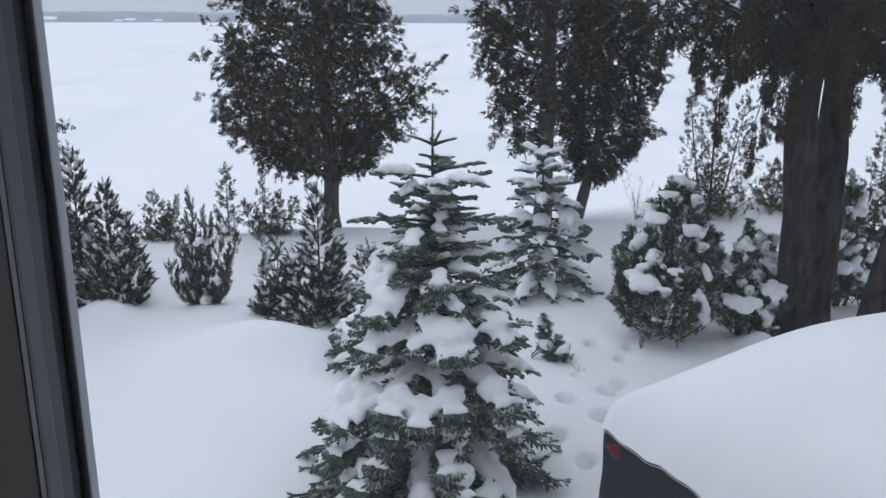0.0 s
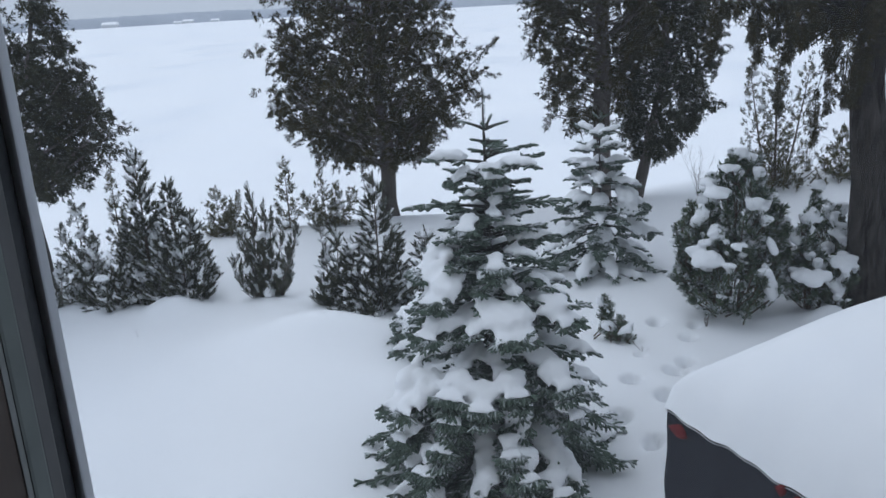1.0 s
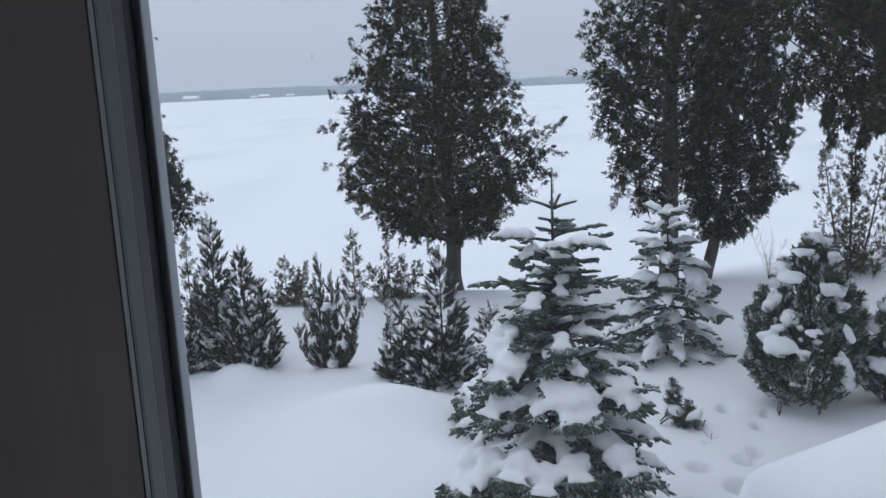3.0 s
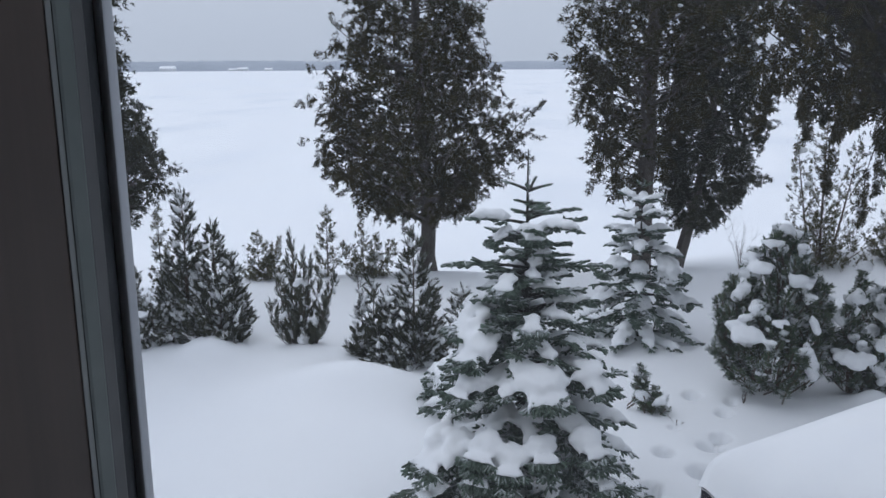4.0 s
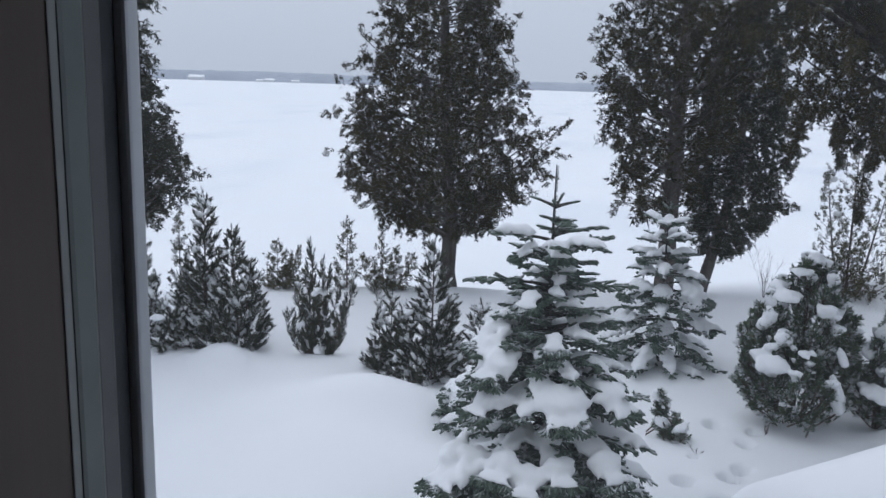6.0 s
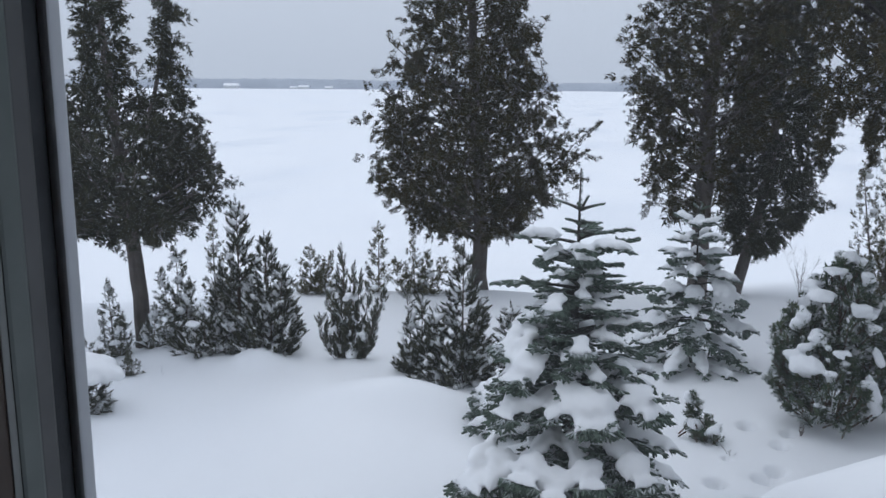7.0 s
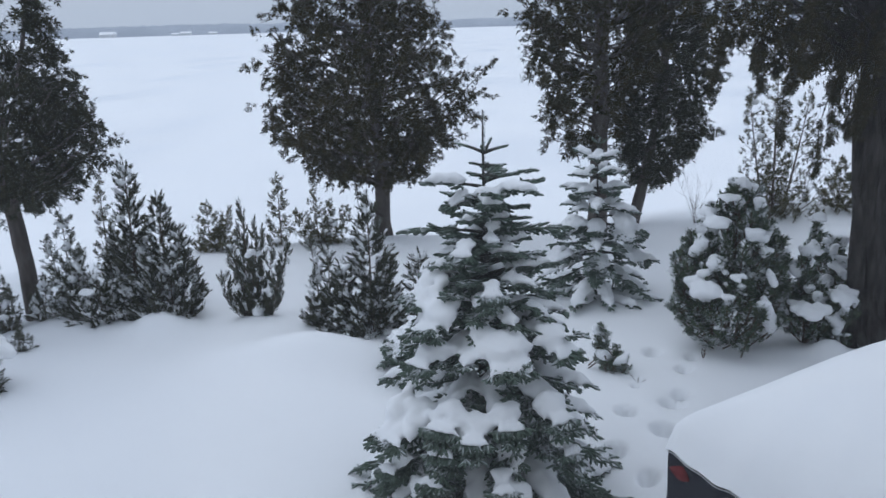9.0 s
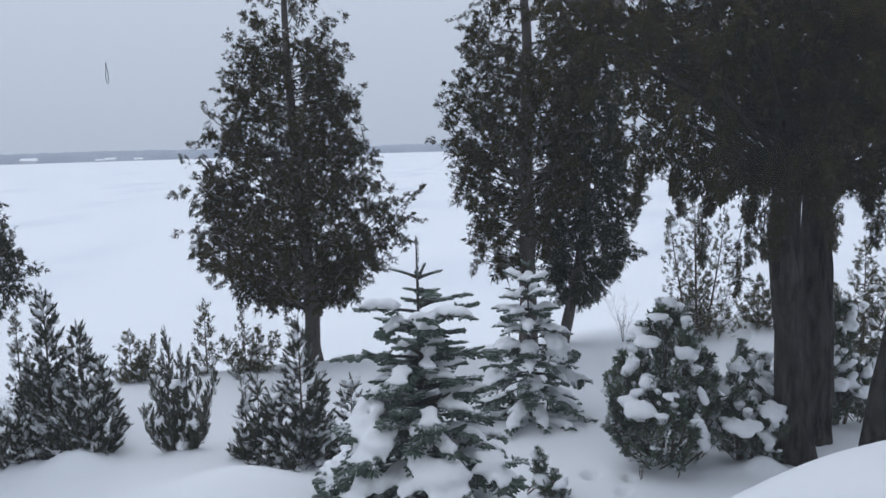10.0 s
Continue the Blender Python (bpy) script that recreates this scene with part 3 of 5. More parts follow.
# the old cedars that overhang the garden
# Their unseen crowns above 5 m are widened to dim the snow below.
cedar(3.04, 8.6, [(-0.07, 0, 0), (-0.13, 0, 1.2), (-0.22, 0, 2.4), (-0.18, 0, 4.5), (-0.16, 0, 8.5)], 0.18,
      [(2.85, 0.4, 0), (3.1, 1.0, -0.05), (3.4, 1.52, -0.05), (4.3, 1.85, 0), (5.2, 2.8, -0.2), (6.2, 2.5, -0.1), (7.4, 1.4, 0), (9.0, 0.1, 0)],
      25, "old cedar with a stout furrowed trunk and drooping boughs", CEDAR, limbs=135, per=13, sprays=13, size=0.095, hang=1.4, fill=450, boughs=9, bark=BARK_DARK,
      extra=[((-1.30, -0.3, 3.05), (-1.28, -0.3, 2.62), 34, 0.075), ((-1.08, -0.3, 2.56), (-1.08, -0.3, 2.14), 32, 0.06), ((-1.0, -0.3, 3.0), (-1.09, -0.3, 2.52), 8, 0.05), ((-0.75, -0.3, 2.30), (-0.75, -0.3, 1.84), 34, 0.06), ((-0.6, -0.3, 2.9), (-0.75, -0.3, 2.28), 10, 0.05),
             ((-0.62, -0.35, 2.95), (-0.66, -0.38, 2.55), 50), ((-0.4, -0.4, 2.85), (-0.42, -0.42, 2.35), 50), ((-1.55, 0.0, 3.3), (-1.62, -0.1, 2.95), 40), ((0.0, -0.4, 2.9), (-0.05, -0.42, 2.6), 50), ((0.42, -0.4, 3.0), (0.48, -0.42, 2.3), 50), ((-0.60, -0.3, 2.78), (-0.64, -0.3, 2.15), 34, 0.06), ((-0.5, -0.3, 2.6), (-0.52, -0.32, 2.2), 30, 0.06), ((-0.86, -0.3, 3.05), (-0.88, -0.3, 2.74), 30, 0.06)], snow=24)
cedar(3.40, 9.15, [(-0.06, 0, 0), (-0.02, 0, 1.4), (-0.06, 0, 2.6), (0.12, 0, 8.0)], 0.172,
      [(2.75, 0.4, 0.2), (3.0, 1.1, 0.3), (3.6, 1.6, 0.3), (5.0, 2.3, 0.3), (6.4, 1.8, 0.2), (8.6, 0.1, 0)],
      26, "old cedar standing close behind a stouter one", CEDAR_DARK, limbs=95, per=11, sprays=12, size=0.095, hang=1.3, fill=600, boughs=4, bark=BARK_DARK,
      extra=[((0.5, -0.3, 2.8), (0.62, -0.3, 2.1), 60), ((0.95, -0.2, 2.9), (1.05, -0.2, 1.7), 80), ((1.3, 0.1, 2.9), (1.35, 0.1, 1.9), 70)], snow=16)
cedar(3.42, 7.95, [(0, 0, 0), (0.08, 0, 0.6), (0.22, 0, 1.4), (0.55, 0, 3.5), (0.9, 0, 8.0)], 0.15,
      [(3.1, 0.4, 0.3), (3.4, 1.1, 0.3), (4.2, 1.6, 0.3), (5.2, 2.4, 0.0), (6.2, 2.0, 0.1), (8.4, 0.1, 0)],
      27, "leaning old cedar with a dark mossy trunk", CEDAR, limbs=80, per=11, sprays=10, size=0.1, hang=1.1, fill=1200, bark=BARK_DARK)


# ---- snow caught on plants ----
def pillow(sc, sr, c, r, out, g, flat=0.42, steep=0.6, lobes=7):
    """A soft cushion of snow at c that drapes outwards and down over the twigs, with uneven lobes along its lower edge."""
    c = np.asarray(c, float)
    d = unit(np.array([out[0], out[1], 0.0]) + 1e-9)
    s = np.array([-d[1], d[0], 0.0])
    d = unit(d - [0, 0, steep])
    n = np.cross(d, s)
    n = n if n[2] > 0 else -n
    c = c - n * 0.22 * r
    skew = g.normal(0, 0.35)
    for i in range(26):
        a, k = g.random() * 6.283, math.sqrt(g.random())
        u, v = 0.70 * k * math.cos(a), (0.95 + skew * math.cos(a)) * k * math.sin(a)
        w = r * (0.47 - 0.22 * k) * (0.85 + 0.3 * g.random())
        sc.append(c + (d * u + s * v) * r + n * r * 0.24 * (1 - k * k))
        sr.append(np.array([w, w, w * (0.55 + 0.8 * flat)]))
    for i in range(lobes):
        v = -0.95 + 1.9 * (i + g.random()) / lobes
        e = unit(d + s * v * 0.8 + [0, 0, -0.12])
        reach = 0.65 + 0.45 * g.random()
        for u in np.linspace(0.35, 1.0, 7):
            w = (0.27 - 0.18 * u) * (0.85 + 0.3 * g.random())
            sc.append(c + e * u * reach * r + s * v * 0.40 * r + n * 0.05 * r)
            sr.append(np.array([w, w, 0.85 * w]) * r)


# ---- spruces ----
def needles_along(a, b, per_m, length, g, taper=0.4):
    """Needles set round straight twigs from a to b: verts, faces."""
    L = np.linalg.norm(b - a, axis=1)
    n = np.maximum(4, (L * per_m).astype(int))
    idx = np.repeat(np.arange(len(a)), n)
    s = g.random(len(idx))
    d = unit(b - a)[idx]
    p = a[idx] + (b - a)[idx] * s[:, None]
    r = unit(np.cross(d, g.normal(0, 1, (len(idx), 3))))
    ln = length * (1 - taper * np.abs(s - 0.5)) * (0.75 + 0.5 * g.random(len(idx)))
    tip = p + (r * 0.8 + d * 0.75) * ln[:, None]
    side = np.cross(r, d) * 0.0075
    V = np.stack([p - side, p + side, tip], 1).reshape(-1, 3)
    return V, np.arange(len(V)).reshape(-1, 3)


def twig_cores(a, b, thick):
    """Solid three-sided hearts of the needled twigs."""
    d = unit(b - a)
    u = unit(np.cross(d, [0.3, 0.2, 1.0]))
    w = np.cross(d, u)
    ring = [u * math.cos(t) + w * math.sin(t) for t in (0.0, 2.094, 4.189)]
    V = np.stack([a + r * thick for r in ring] + [b + r * thick * 0.75 for r in ring] + [b + d * thick * 1.2], 1)
    f = np.array([(0, 1, 4), (0, 4, 3), (1, 2, 5), (1, 5, 4), (2, 0, 3), (2, 3, 5), (3, 4, 6), (4, 5, 6), (5, 3, 6)])
    return V.reshape(-1, 3), (f[None] + (np.arange(len(a)) * 7)[:, None, None]).reshape(-1, 3)


def whorls_of(height, radius, tiers, leader):
    rows = []
    for k in range(tiers):
        f = k / (tiers - 1)
        rows.append(((height - leader) * (1 - f ** 0.92) + 0.14 * f, radius * (0.17 + 0.83 * f ** 0.78), 5 if k < 3 else 7, 0.7 - 1.3 * f + 0.6 * f * f, 0.0 if k < 1 else 0.85 - 0.35 * f))
    return rows


def spruce(x, y, height, radius, whorls, seed, label, per_m=170, needle=0.020, core=0.0125, voxel=0.0185, loads=(), arms=(), group="spruces", base=None):
    """Whorls: (height, reach, branches, rise, chance of snow); arms: single long shoots (angle, height, reach, rise);
    loads: cushions of snow (x, y, z, radius) about the base."""
    g = np.random.default_rng(seed)
    zb = gz(x, y) - 0.04 if base is None else base
    tree = thing("spruce_tree", x, y, zb, label, "tree", group)
    s = np.linspace(0, 1, 14)
    pieces = [tube(np.column_stack([0.01 * np.sin(5 * s), 0.01 * np.cos(4 * s), s * (height + 0.3) - 0.3]), radius * 0.032 * (1 - s) ** 0.9 + 0.0035, 8, 0.05, g)]
    A, B = [], []
    sc, sr = [], []
    todo = []
    for k, (z, R, count, up, chance) in enumerate(whorls):
        f = 1 - z / height
        for i in range(count):
            a = 2 * np.pi * (i + 0.5 * (k % 2)) / count + g.normal(0, 0.16) + 0.7 * k
            jit = 0 if k < 3 else 0.045
            todo.append((a, z + g.normal(0, 1) * jit, R * (0.76 + 0.34 * g.random()), up + g.normal(0, 0.10), g.random() < chance, f))
    todo += [(a, z, R, up, False, 0.3) for a, z, R, up in arms]
    for lx, ly, lz, r in loads:
        d2 = math.hypot(lx, ly)
        for off in (-0.35, 0.0, 0.35):
            todo.append((math.atan2(ly, lx) + off * r / max(d2, 0.1), lz - 0.06 + 0.04 * g.random(), d2 + 0.75 * r, 0.05, False, 0.6))

    def finger(p, d, l, droop):
        """A needled shoot that bends down a little, with a fork of two near its end when long."""
        mid = p + d * l * 0.55
        e = mid + unit(d + [0, 0, -droop]) * l * 0.45
        A.extend([p, mid])
        B.extend([mid, e])
        if l > 0.06:
            q = np.cross(d, [0, 0, 1.0])
            for sgn in (-1, 1):
                b = p + d * l * (0.35 + 0.25 * g.random())
                A.append(b)
                B.append(b + unit(d * 0.9 + sgn * q * 0.8 + [0, 0, -0.5 * droop] + g.normal(0, 0.15, 3)) * (0.38 * l + 0.02))
        return e

    def dusted(p, e, w, far):
        """Snow lying along a shoot."""
        ln = max(float(np.linalg.norm(e - p)), 0.01)
        for u in np.arange(0.0, far, 0.018 / ln):
            k = w * (1.15 - 0.6 * u) * (0.85 + 0.3 * g.random())
            sc.append(p + (e - p) * u + [g.normal(0, 0.003), g.normal(0, 0.003), 0.012 + 0.55 * k])
            sr.append(np.array([k, k, 0.8 * k]))

    def sheet(path, q, L, side):
        """An uneven blanket of snow along the outer half of a branch, torn at its edges."""
        heap = 0.8 + 0.5 * g.random()
        t1 = 0.90 + 0.10 * g.random()
        for t in np.arange(0.45 + 0.15 * g.random(), t1, 0.030 / L):
            p = np.array([np.interp(t, q, path[:, c]) for c in range(3)])
            half = (0.045 + 0.075 * L) * (1.45 - t) * (0.7 + 0.6 * g.random())
            for v in (-1.0, -0.5, 0.0, 0.5, 1.0):
                if g.random() < 0.30 * abs(v):
                    continue
                w = (0.030 + 0.014 * L) * heap * (1.1 - 0.45 * abs(v)) * (0.8 + 0.4 * g.random())
                sc.append(p + side * v * half + [g.normal(0, 0.008), g.normal(0, 0.008), 0.024 + 0.40 * w - 0.30 * half * v * v])
                sr.append(np.array([w, w, 0.72 * w]))

    for a, z, L, up, laden, f in todo:
        out = np.array([math.cos(a), math.sin(a), 0.0])
        side = np.array([-out[1], out[0], 0.0])
        n = 8
        q = np.linspace(0, 1, n)
        droop = 0.10 + 0.30 * f * (1.3 if laden else 0.8)
        path = out * (L * q)[:, None]
        path[:, 2] = np.maximum(z + L * (up * q - droop * q ** 2 + 0.10 * f * q ** 4), 0.05 + 0.04 * q)
        pieces.append(tube(path, (0.010 * radius + 0.0035) * (1 - 0.75 * q), 5))
        for j in range(n - 1):
            if q[j] > 0.3 or L < 0.25:
                A.append(path[j])
                B.append(path[j + 1])
        fall = 0.05 + 0.35 * f
        ahead = unit(path[-1] - path[-2])
        if L > 0.2:
            e = finger(path[-1], ahead, 0.06 + 0.04 * L, fall)
            if laden:
                dusted(path[-1], e, 0.026, 0.75)
            m = max(3, int(0.70 * L / 0.055))
            for j in range(m):
                t = 0.30 + 0.70 * (j + 0.3 + 0.4 * g.random()) / m
                p = np.array([np.interp(t, q, path[:, c]) for c in range(3)])
                for sgn in (-1, 1):
                    l = min(0.14, (0.14 * L * (1.12 - t) + 0.055)) * (0.75 + 0.5 * g.random())
                    dd = unit(out * 0.8 + sgn * side * (0.60 + 0.30 * g.random()) + [0, 0, 0.45 * up - 0.30 * f + g.normal(0, 0.22)])
                    e = finger(p, dd, l, fall)
                    if laden and g.random() < 0.85:
                        dusted(p, e, (0.012 + 0.016 * t) * (0.8 + 0.5 * g.random()) + 0.05 * l, 0.60 + 0.35 * g.random())
        if laden:
            sheet(path, q, L, side)
    for lx, ly, lz, r in loads:
        pillow(sc, sr, (0.93 * lx, 0.93 * ly, lz), 1.15 * r, (lx, ly), g, 0.42, 0.80, 6)
        o2 = unit(np.array([lx, ly, 0.0]))
        s2 = np.array([-o2[1], o2[0], 0.0])
        for j in range(10):
            v = -1.2 + 2.4 * (j + g.random()) / 10
            e = unit(o2 + s2 * v * 1.1 - [0, 0, 0.35 + 0.4 * g.random()])
            b = np.array([lx, ly, lz - 0.45 * r]) + unit(o2 - [0, 0, 0.75]) * 0.55 * r + s2 * v * 0.55 * r
            dusted(b, finger(b, e, 0.30 * r + 0.06, 0.3), 0.019, 0.75)
    A, B = np.array(A, float), np.array(B, float)
    part_np("trunk", *pieces[0], SPRUCE_BARK, tree, "", True)
    part_np("branches", *joined(pieces[1:]), SPRUCE_BARK, tree, "", True, "stuff")
    top = np.array([[0, 0, height - 0.45]]), np.array([[0, 0, height]])
    V, F = joined([needles_along(A, B, per_m, needle, g), needles_along(*top, per_m, 0.011, g), twig_cores(A, B, core)])
    part_np("needles", V, F, SPRUCE, tree)
    if sc:
        blobs("snow_load", tree, sc, sr, voxel, "thick soft snow lying on the branches", 5)
    return tree


SPRUCE_SNOW = [
    (-0.17, -0.06, 2.25, 0.075), (0.05, -0.15, 2.28, 0.066), (-0.11, -0.29, 1.97, 0.065), (-0.3, -0.39, 1.56, 0.15), (-0.39, -0.18, 1.68, 0.132), (-0.36, -0.49, 1.32, 0.106),
    (0.17, -0.55, 1.38, 0.157), (-0.54, -0.56, 0.89, 0.173), (-0.21, -0.71, 0.99, 0.108), (-0.02, -0.76, 0.93, 0.1), (0.19, -0.71, 1.0, 0.089), (0.48, -0.56, 1.0, 0.106),
    (-0.21, -0.77, 0.83, 0.083), (0.23, -0.87, 0.51, 0.113), (0.16, -0.85, 0.62, 0.065), (-0.39, -0.81, 0.49, 0.097), (-0.56, -0.67, 0.63, 0.075), (-0.39, -0.85, 0.2, 0.087),
    (0.46, -0.81, 0.35, 0.086), (0.48, -0.31, 1.38, 0.13), (0.07, -0.4, 1.73, 0.061), (-0.06, -0.95, 0.29, 0.063), (0.55, -0.61, 0.78, 0.074), (-0.27, -0.82, 0.64, 0.073),
]
MAIN = [(2.52, 0.17, 4, 0.50, 0), (2.43, 0.09, 4, 0.25, 0), (2.36, 0.13, 5, 0.2, 0), (2.26, 0.33, 6, 0.34, 0.15), (2.17, 0.17, 6, 0.40, 0.6), (2.09, 0.24, 7, 0.40, 0.6), (2.01, 0.20, 7, 0.38, 0.55), (1.93, 0.29, 8, 0.36, 0.6), (1.84, 0.27, 8, 0.36, 0.6), (1.75, 0.34, 9, 0.32, 0.6)]
MAIN += [(1.66 - 0.098 * i, 0.40 + 0.037 * i, 11 + i // 4, 0.28 - 0.032 * i, 0.56 + 0.03 * i if i < 13 else 0.45) for i in range(16)]
spruce(-0.54, 5.72, 2.80, 1.05, MAIN, 31, "young spruce with thick pads of snow and a bare leader", arms=[(2.95, 1.98, 0.56, 0.10), (0.15, 2.22, 0.32, 0.45), (0.2, 1.94, 0.5, 0.25)], loads=SPRUCE_SNOW, base=-0.14)
spruce(0.40, 10.0, 1.95, 0.74, whorls_of(1.95, 0.74, 11, 0.10), 32, "small sparse spruce bowed under caps of snow", per_m=180, voxel=0.017,
       loads=[(-0.33, -0.2, 0.98, 0.15), (0.36, -0.15, 0.97, 0.18), (0.44, -0.1, 0.62, 0.15), (-0.02, -0.25, 0.98, 0.10), (-0.18, -0.1, 1.36, 0.10), (0.12, -0.1, 1.38, 0.07), (0.0, -0.03, 1.78, 0.05), (-0.09, -0.03, 1.6, 0.055), (0.0, -0.3, 0.55, 0.13), (-0.45, -0.2, 0.62, 0.12)])
spruce(-1.32, 7.65, 0.66, 0.40, whorls_of(0.66, 0.40, 6, 0.04), 34, "low spruce weighed down by a thick snow cap", voxel=0.014, loads=[(0.0, -0.15, 0.50, 0.17), (-0.2, -0.12, 0.40, 0.14), (0.22, -0.12, 0.34, 0.15)])


# ---- shrubs ----
def shrub(name, x, y, spires, dense, seed, label, leaf, category="shrub", group="", template=None, size=0.066, plume=0.12, rise=0.6, snow=0.19, loads=(), voxel=0.0185, waist=0.55):
    """Spires: (dx, dy, height, radius, lean x), each a stem hung with branches of pointed plumes; dense: plumes to a branch;
    snow: the share of plumes that carry some; loads: cushions (x, y, z, radius); waist: how wide it still is at its foot."""
    g = np.random.default_rng(seed)
    zb = gz(x, y) - 0.05
    ob = thing(name, x, y, zb, label, category, group)
    tpl = template or PLUME
    pieces, pos, way, sz, sc, sr = [], [], [], [], [], []

    def add_plume(p, d, ln, k):
        if template is None:
            pos.append(p[None])
            way.append(d[None])
            sz.append(np.array([ln]))
            k = 0
        t = (np.arange(k) + g.random(k)) / max(k, 1)
        o = unit(np.cross(d, g.normal(0, 1, (k, 3))))
        pos.append(p + d * (ln * t * 0.8)[:, None] + o * (0.016 * (1 - t))[:, None])
        way.append(d + o * (0.65 - 0.45 * t)[:, None])
        sz.append(size * (1.05 - 0.4 * t) * (0.75 + 0.5 * g.random(k)))
        if g.random() < snow:
            w = 0.008 + 0.020 * g.random() ** 2
            for u in np.linspace(0.15, 0.55 + 0.4 * g.random(), 4):
                sc.append(p + d * ln * u + [g.normal(0, 0.006), g.normal(0, 0.006), 0.012 + 0.5 * w])
                sr.append(np.array([w, w, 0.8 * w]) * (1.15 - 0.5 * u))

    for dx, dy, h, r, lean in spires:
        q = np.linspace(0, 1, 7)
        stem = np.column_stack([0.3 * dx + (0.7 * dx + lean) * q ** 0.8, 0.3 * dy + 0.7 * dy * q ** 0.8, h * 0.94 * q])
        pieces.append(tube(stem, (0.005 + 0.008 * h) * (1 - 0.85 * q), 5))
        count = int(10 + 52 * h * (r + 0.08))
        for j in range(5):
            add_plume(stem[-1] - [0, 0, 0.05 * j], unit(np.array([g.normal(0, 0.25), g.normal(0, 0.25), 1.0])), 0.8 * plume, 6)
        for i in range(count):
            f = 0.04 + 0.93 * ((i + g.random()) / count) ** 1.25
            a = i * 2.39996 + g.normal(0, 0.4)
            form = (1 - f) ** 0.9 * min(1.0, waist + f * 2.2) + 0.06
            env = r * form * (0.65 + 0.5 * g.random())
            out = np.array([math.cos(a), math.sin(a), 0.0])
            axis = np.array([np.interp(f, q, stem[:, c]) for c in range(3)])
            b = axis - [0, 0, min(rise * env, axis[2] - 0.02)]
            e = axis + out * env + [0, 0, 0.12 * env]
            s = np.linspace(0, 1, 4)[:, None]
            bend = b + (e - b) * s - [0, 0, 1.0] * (0.18 * env * np.sin(np.pi * s))
            pieces.append(tube(bend, 0.0045 * (1.15 - s[:, 0]), 4))
            m = 2 + int(dense * (0.5 + 0.5 * g.random()) * env / (0.022 if template else 0.0105))
            for j in range(m):
                t = 1.0 if j == 0 else 0.25 + 0.75 * g.random()
                p = np.array([np.interp(t, s[:, 0], bend[:, c]) for c in range(3)])
                d = unit(out * (0.75 - 0.3 * f) + g.normal(0, 0.26, 3) + [0, 0, rise + 0.35 * f])
                add_plume(p, d, plume * (0.65 + 0.6 * g.random()), 7)
            if g.random() < 0.6 * snow:
                w = 0.022 + 0.030 * g.random()
                for j in range(7):
                    sc.append(bend[2] + (e - bend[2]) * (0.25 + 0.8 * g.random()) + g.normal(0, 0.45 * w, 3) + [0, 0, 0.03])
                    sr.append(np.array([w, w, 0.7 * w]) * (0.6 + 0.5 * g.random()))
    V, F = joined(pieces)
    part_np("stems", V, F, TWIG, ob, "", True)
    V, F = scatter(tpl, np.concatenate(pos), np.concatenate(way), np.concatenate(sz), g)
    part_np("foliage", V, F, leaf, ob)
    for lx, ly, lz, r in loads:
        pillow(sc, sr, (lx, ly, lz), r, (lx, ly - 0.2), g, 0.5, 0.3, 0)
    if sc:
        blobs("snow_load", ob, sc, sr, voxel, "snow caught on the foliage", 10 if loads else 3)
    return ob


HEDGE = "evergreen shrubs along the bank"
shrub("juniper_bush", -4.9, 9.05, [(0, 0, 1.97, 0.36, 0), (-0.22, -0.05, 0.8, 0.30, -0.08), (0.04, -0.12, 1.1, 0.38, 0), (-0.12, -0.15, 0.60, 0.50, -0.08)], 2.0, 41, "tall pointed juniper dusted with snow", JUNIPER, "shrub", HEDGE, plume=0.13)
shrub("juniper_bush", -4.46, 8.95, [(-0.04, 0, 1.54, 0.44, 0), (0.18, -0.05, 1.15, 0.32, 0.03), (0.08, -0.15, 0.75, 0.50, 0.02), (-0.12, -0.15, 0.8, 0.38, 0)], 2.1, 42, "dense dark juniper flecked with snow", JUNIPER, "shrub", HEDGE, plume=0.12)
shrub("young_cedar", -5.26, 12.0, [(0, 0, 0.78, 0.26, -0.02), (0.24, 0.1, 0.66, 0.24, 0.05), (0.14, 0, 0.45, 0.32, 0.03)], 0.8, 43, "brownish young cedar behind the junipers", JUNIPER_BROWN, "shrub", HEDGE, template=FAN, snow=0.15)
shrub("young_cedar", -5.4, 9.35, [(0, 0, 1.66, 0.20, 0), (0.1, 0, 1.1, 0.2, 0.02)], 0.5, 44, "thin open young cedar with frosted sprays", JUNIPER_BROWN, "shrub", HEDGE, template=FAN, snow=0.2, plume=0.11)
shrub("young_cedar", -5.64, 8.9, [(0, 0, 1.36, 0.22, 0.0), (-0.18, 0, 1.0, 0.18, -0.03), (0.14, -0.05, 0.9, 0.24, 0.03), (0, -0.1, 0.5, 0.26, 0)], 0.7, 45, "frosted young cedar beside a crooked trunk", JUNIPER, "shrub", HEDGE, template=FAN, snow=0.35)
shrub("juniper_bush", -5.2, 8.72, [(0, 0, 0.60, 0.30, 0), (-0.25, 0, 0.42, 0.26, -0.1)], 1.0, 46, "low juniper half buried in snow", JUNIPER, "shrub", HEDGE, snow=0.4, loads=[(-0.1, -0.1, 0.44, 0.09)])
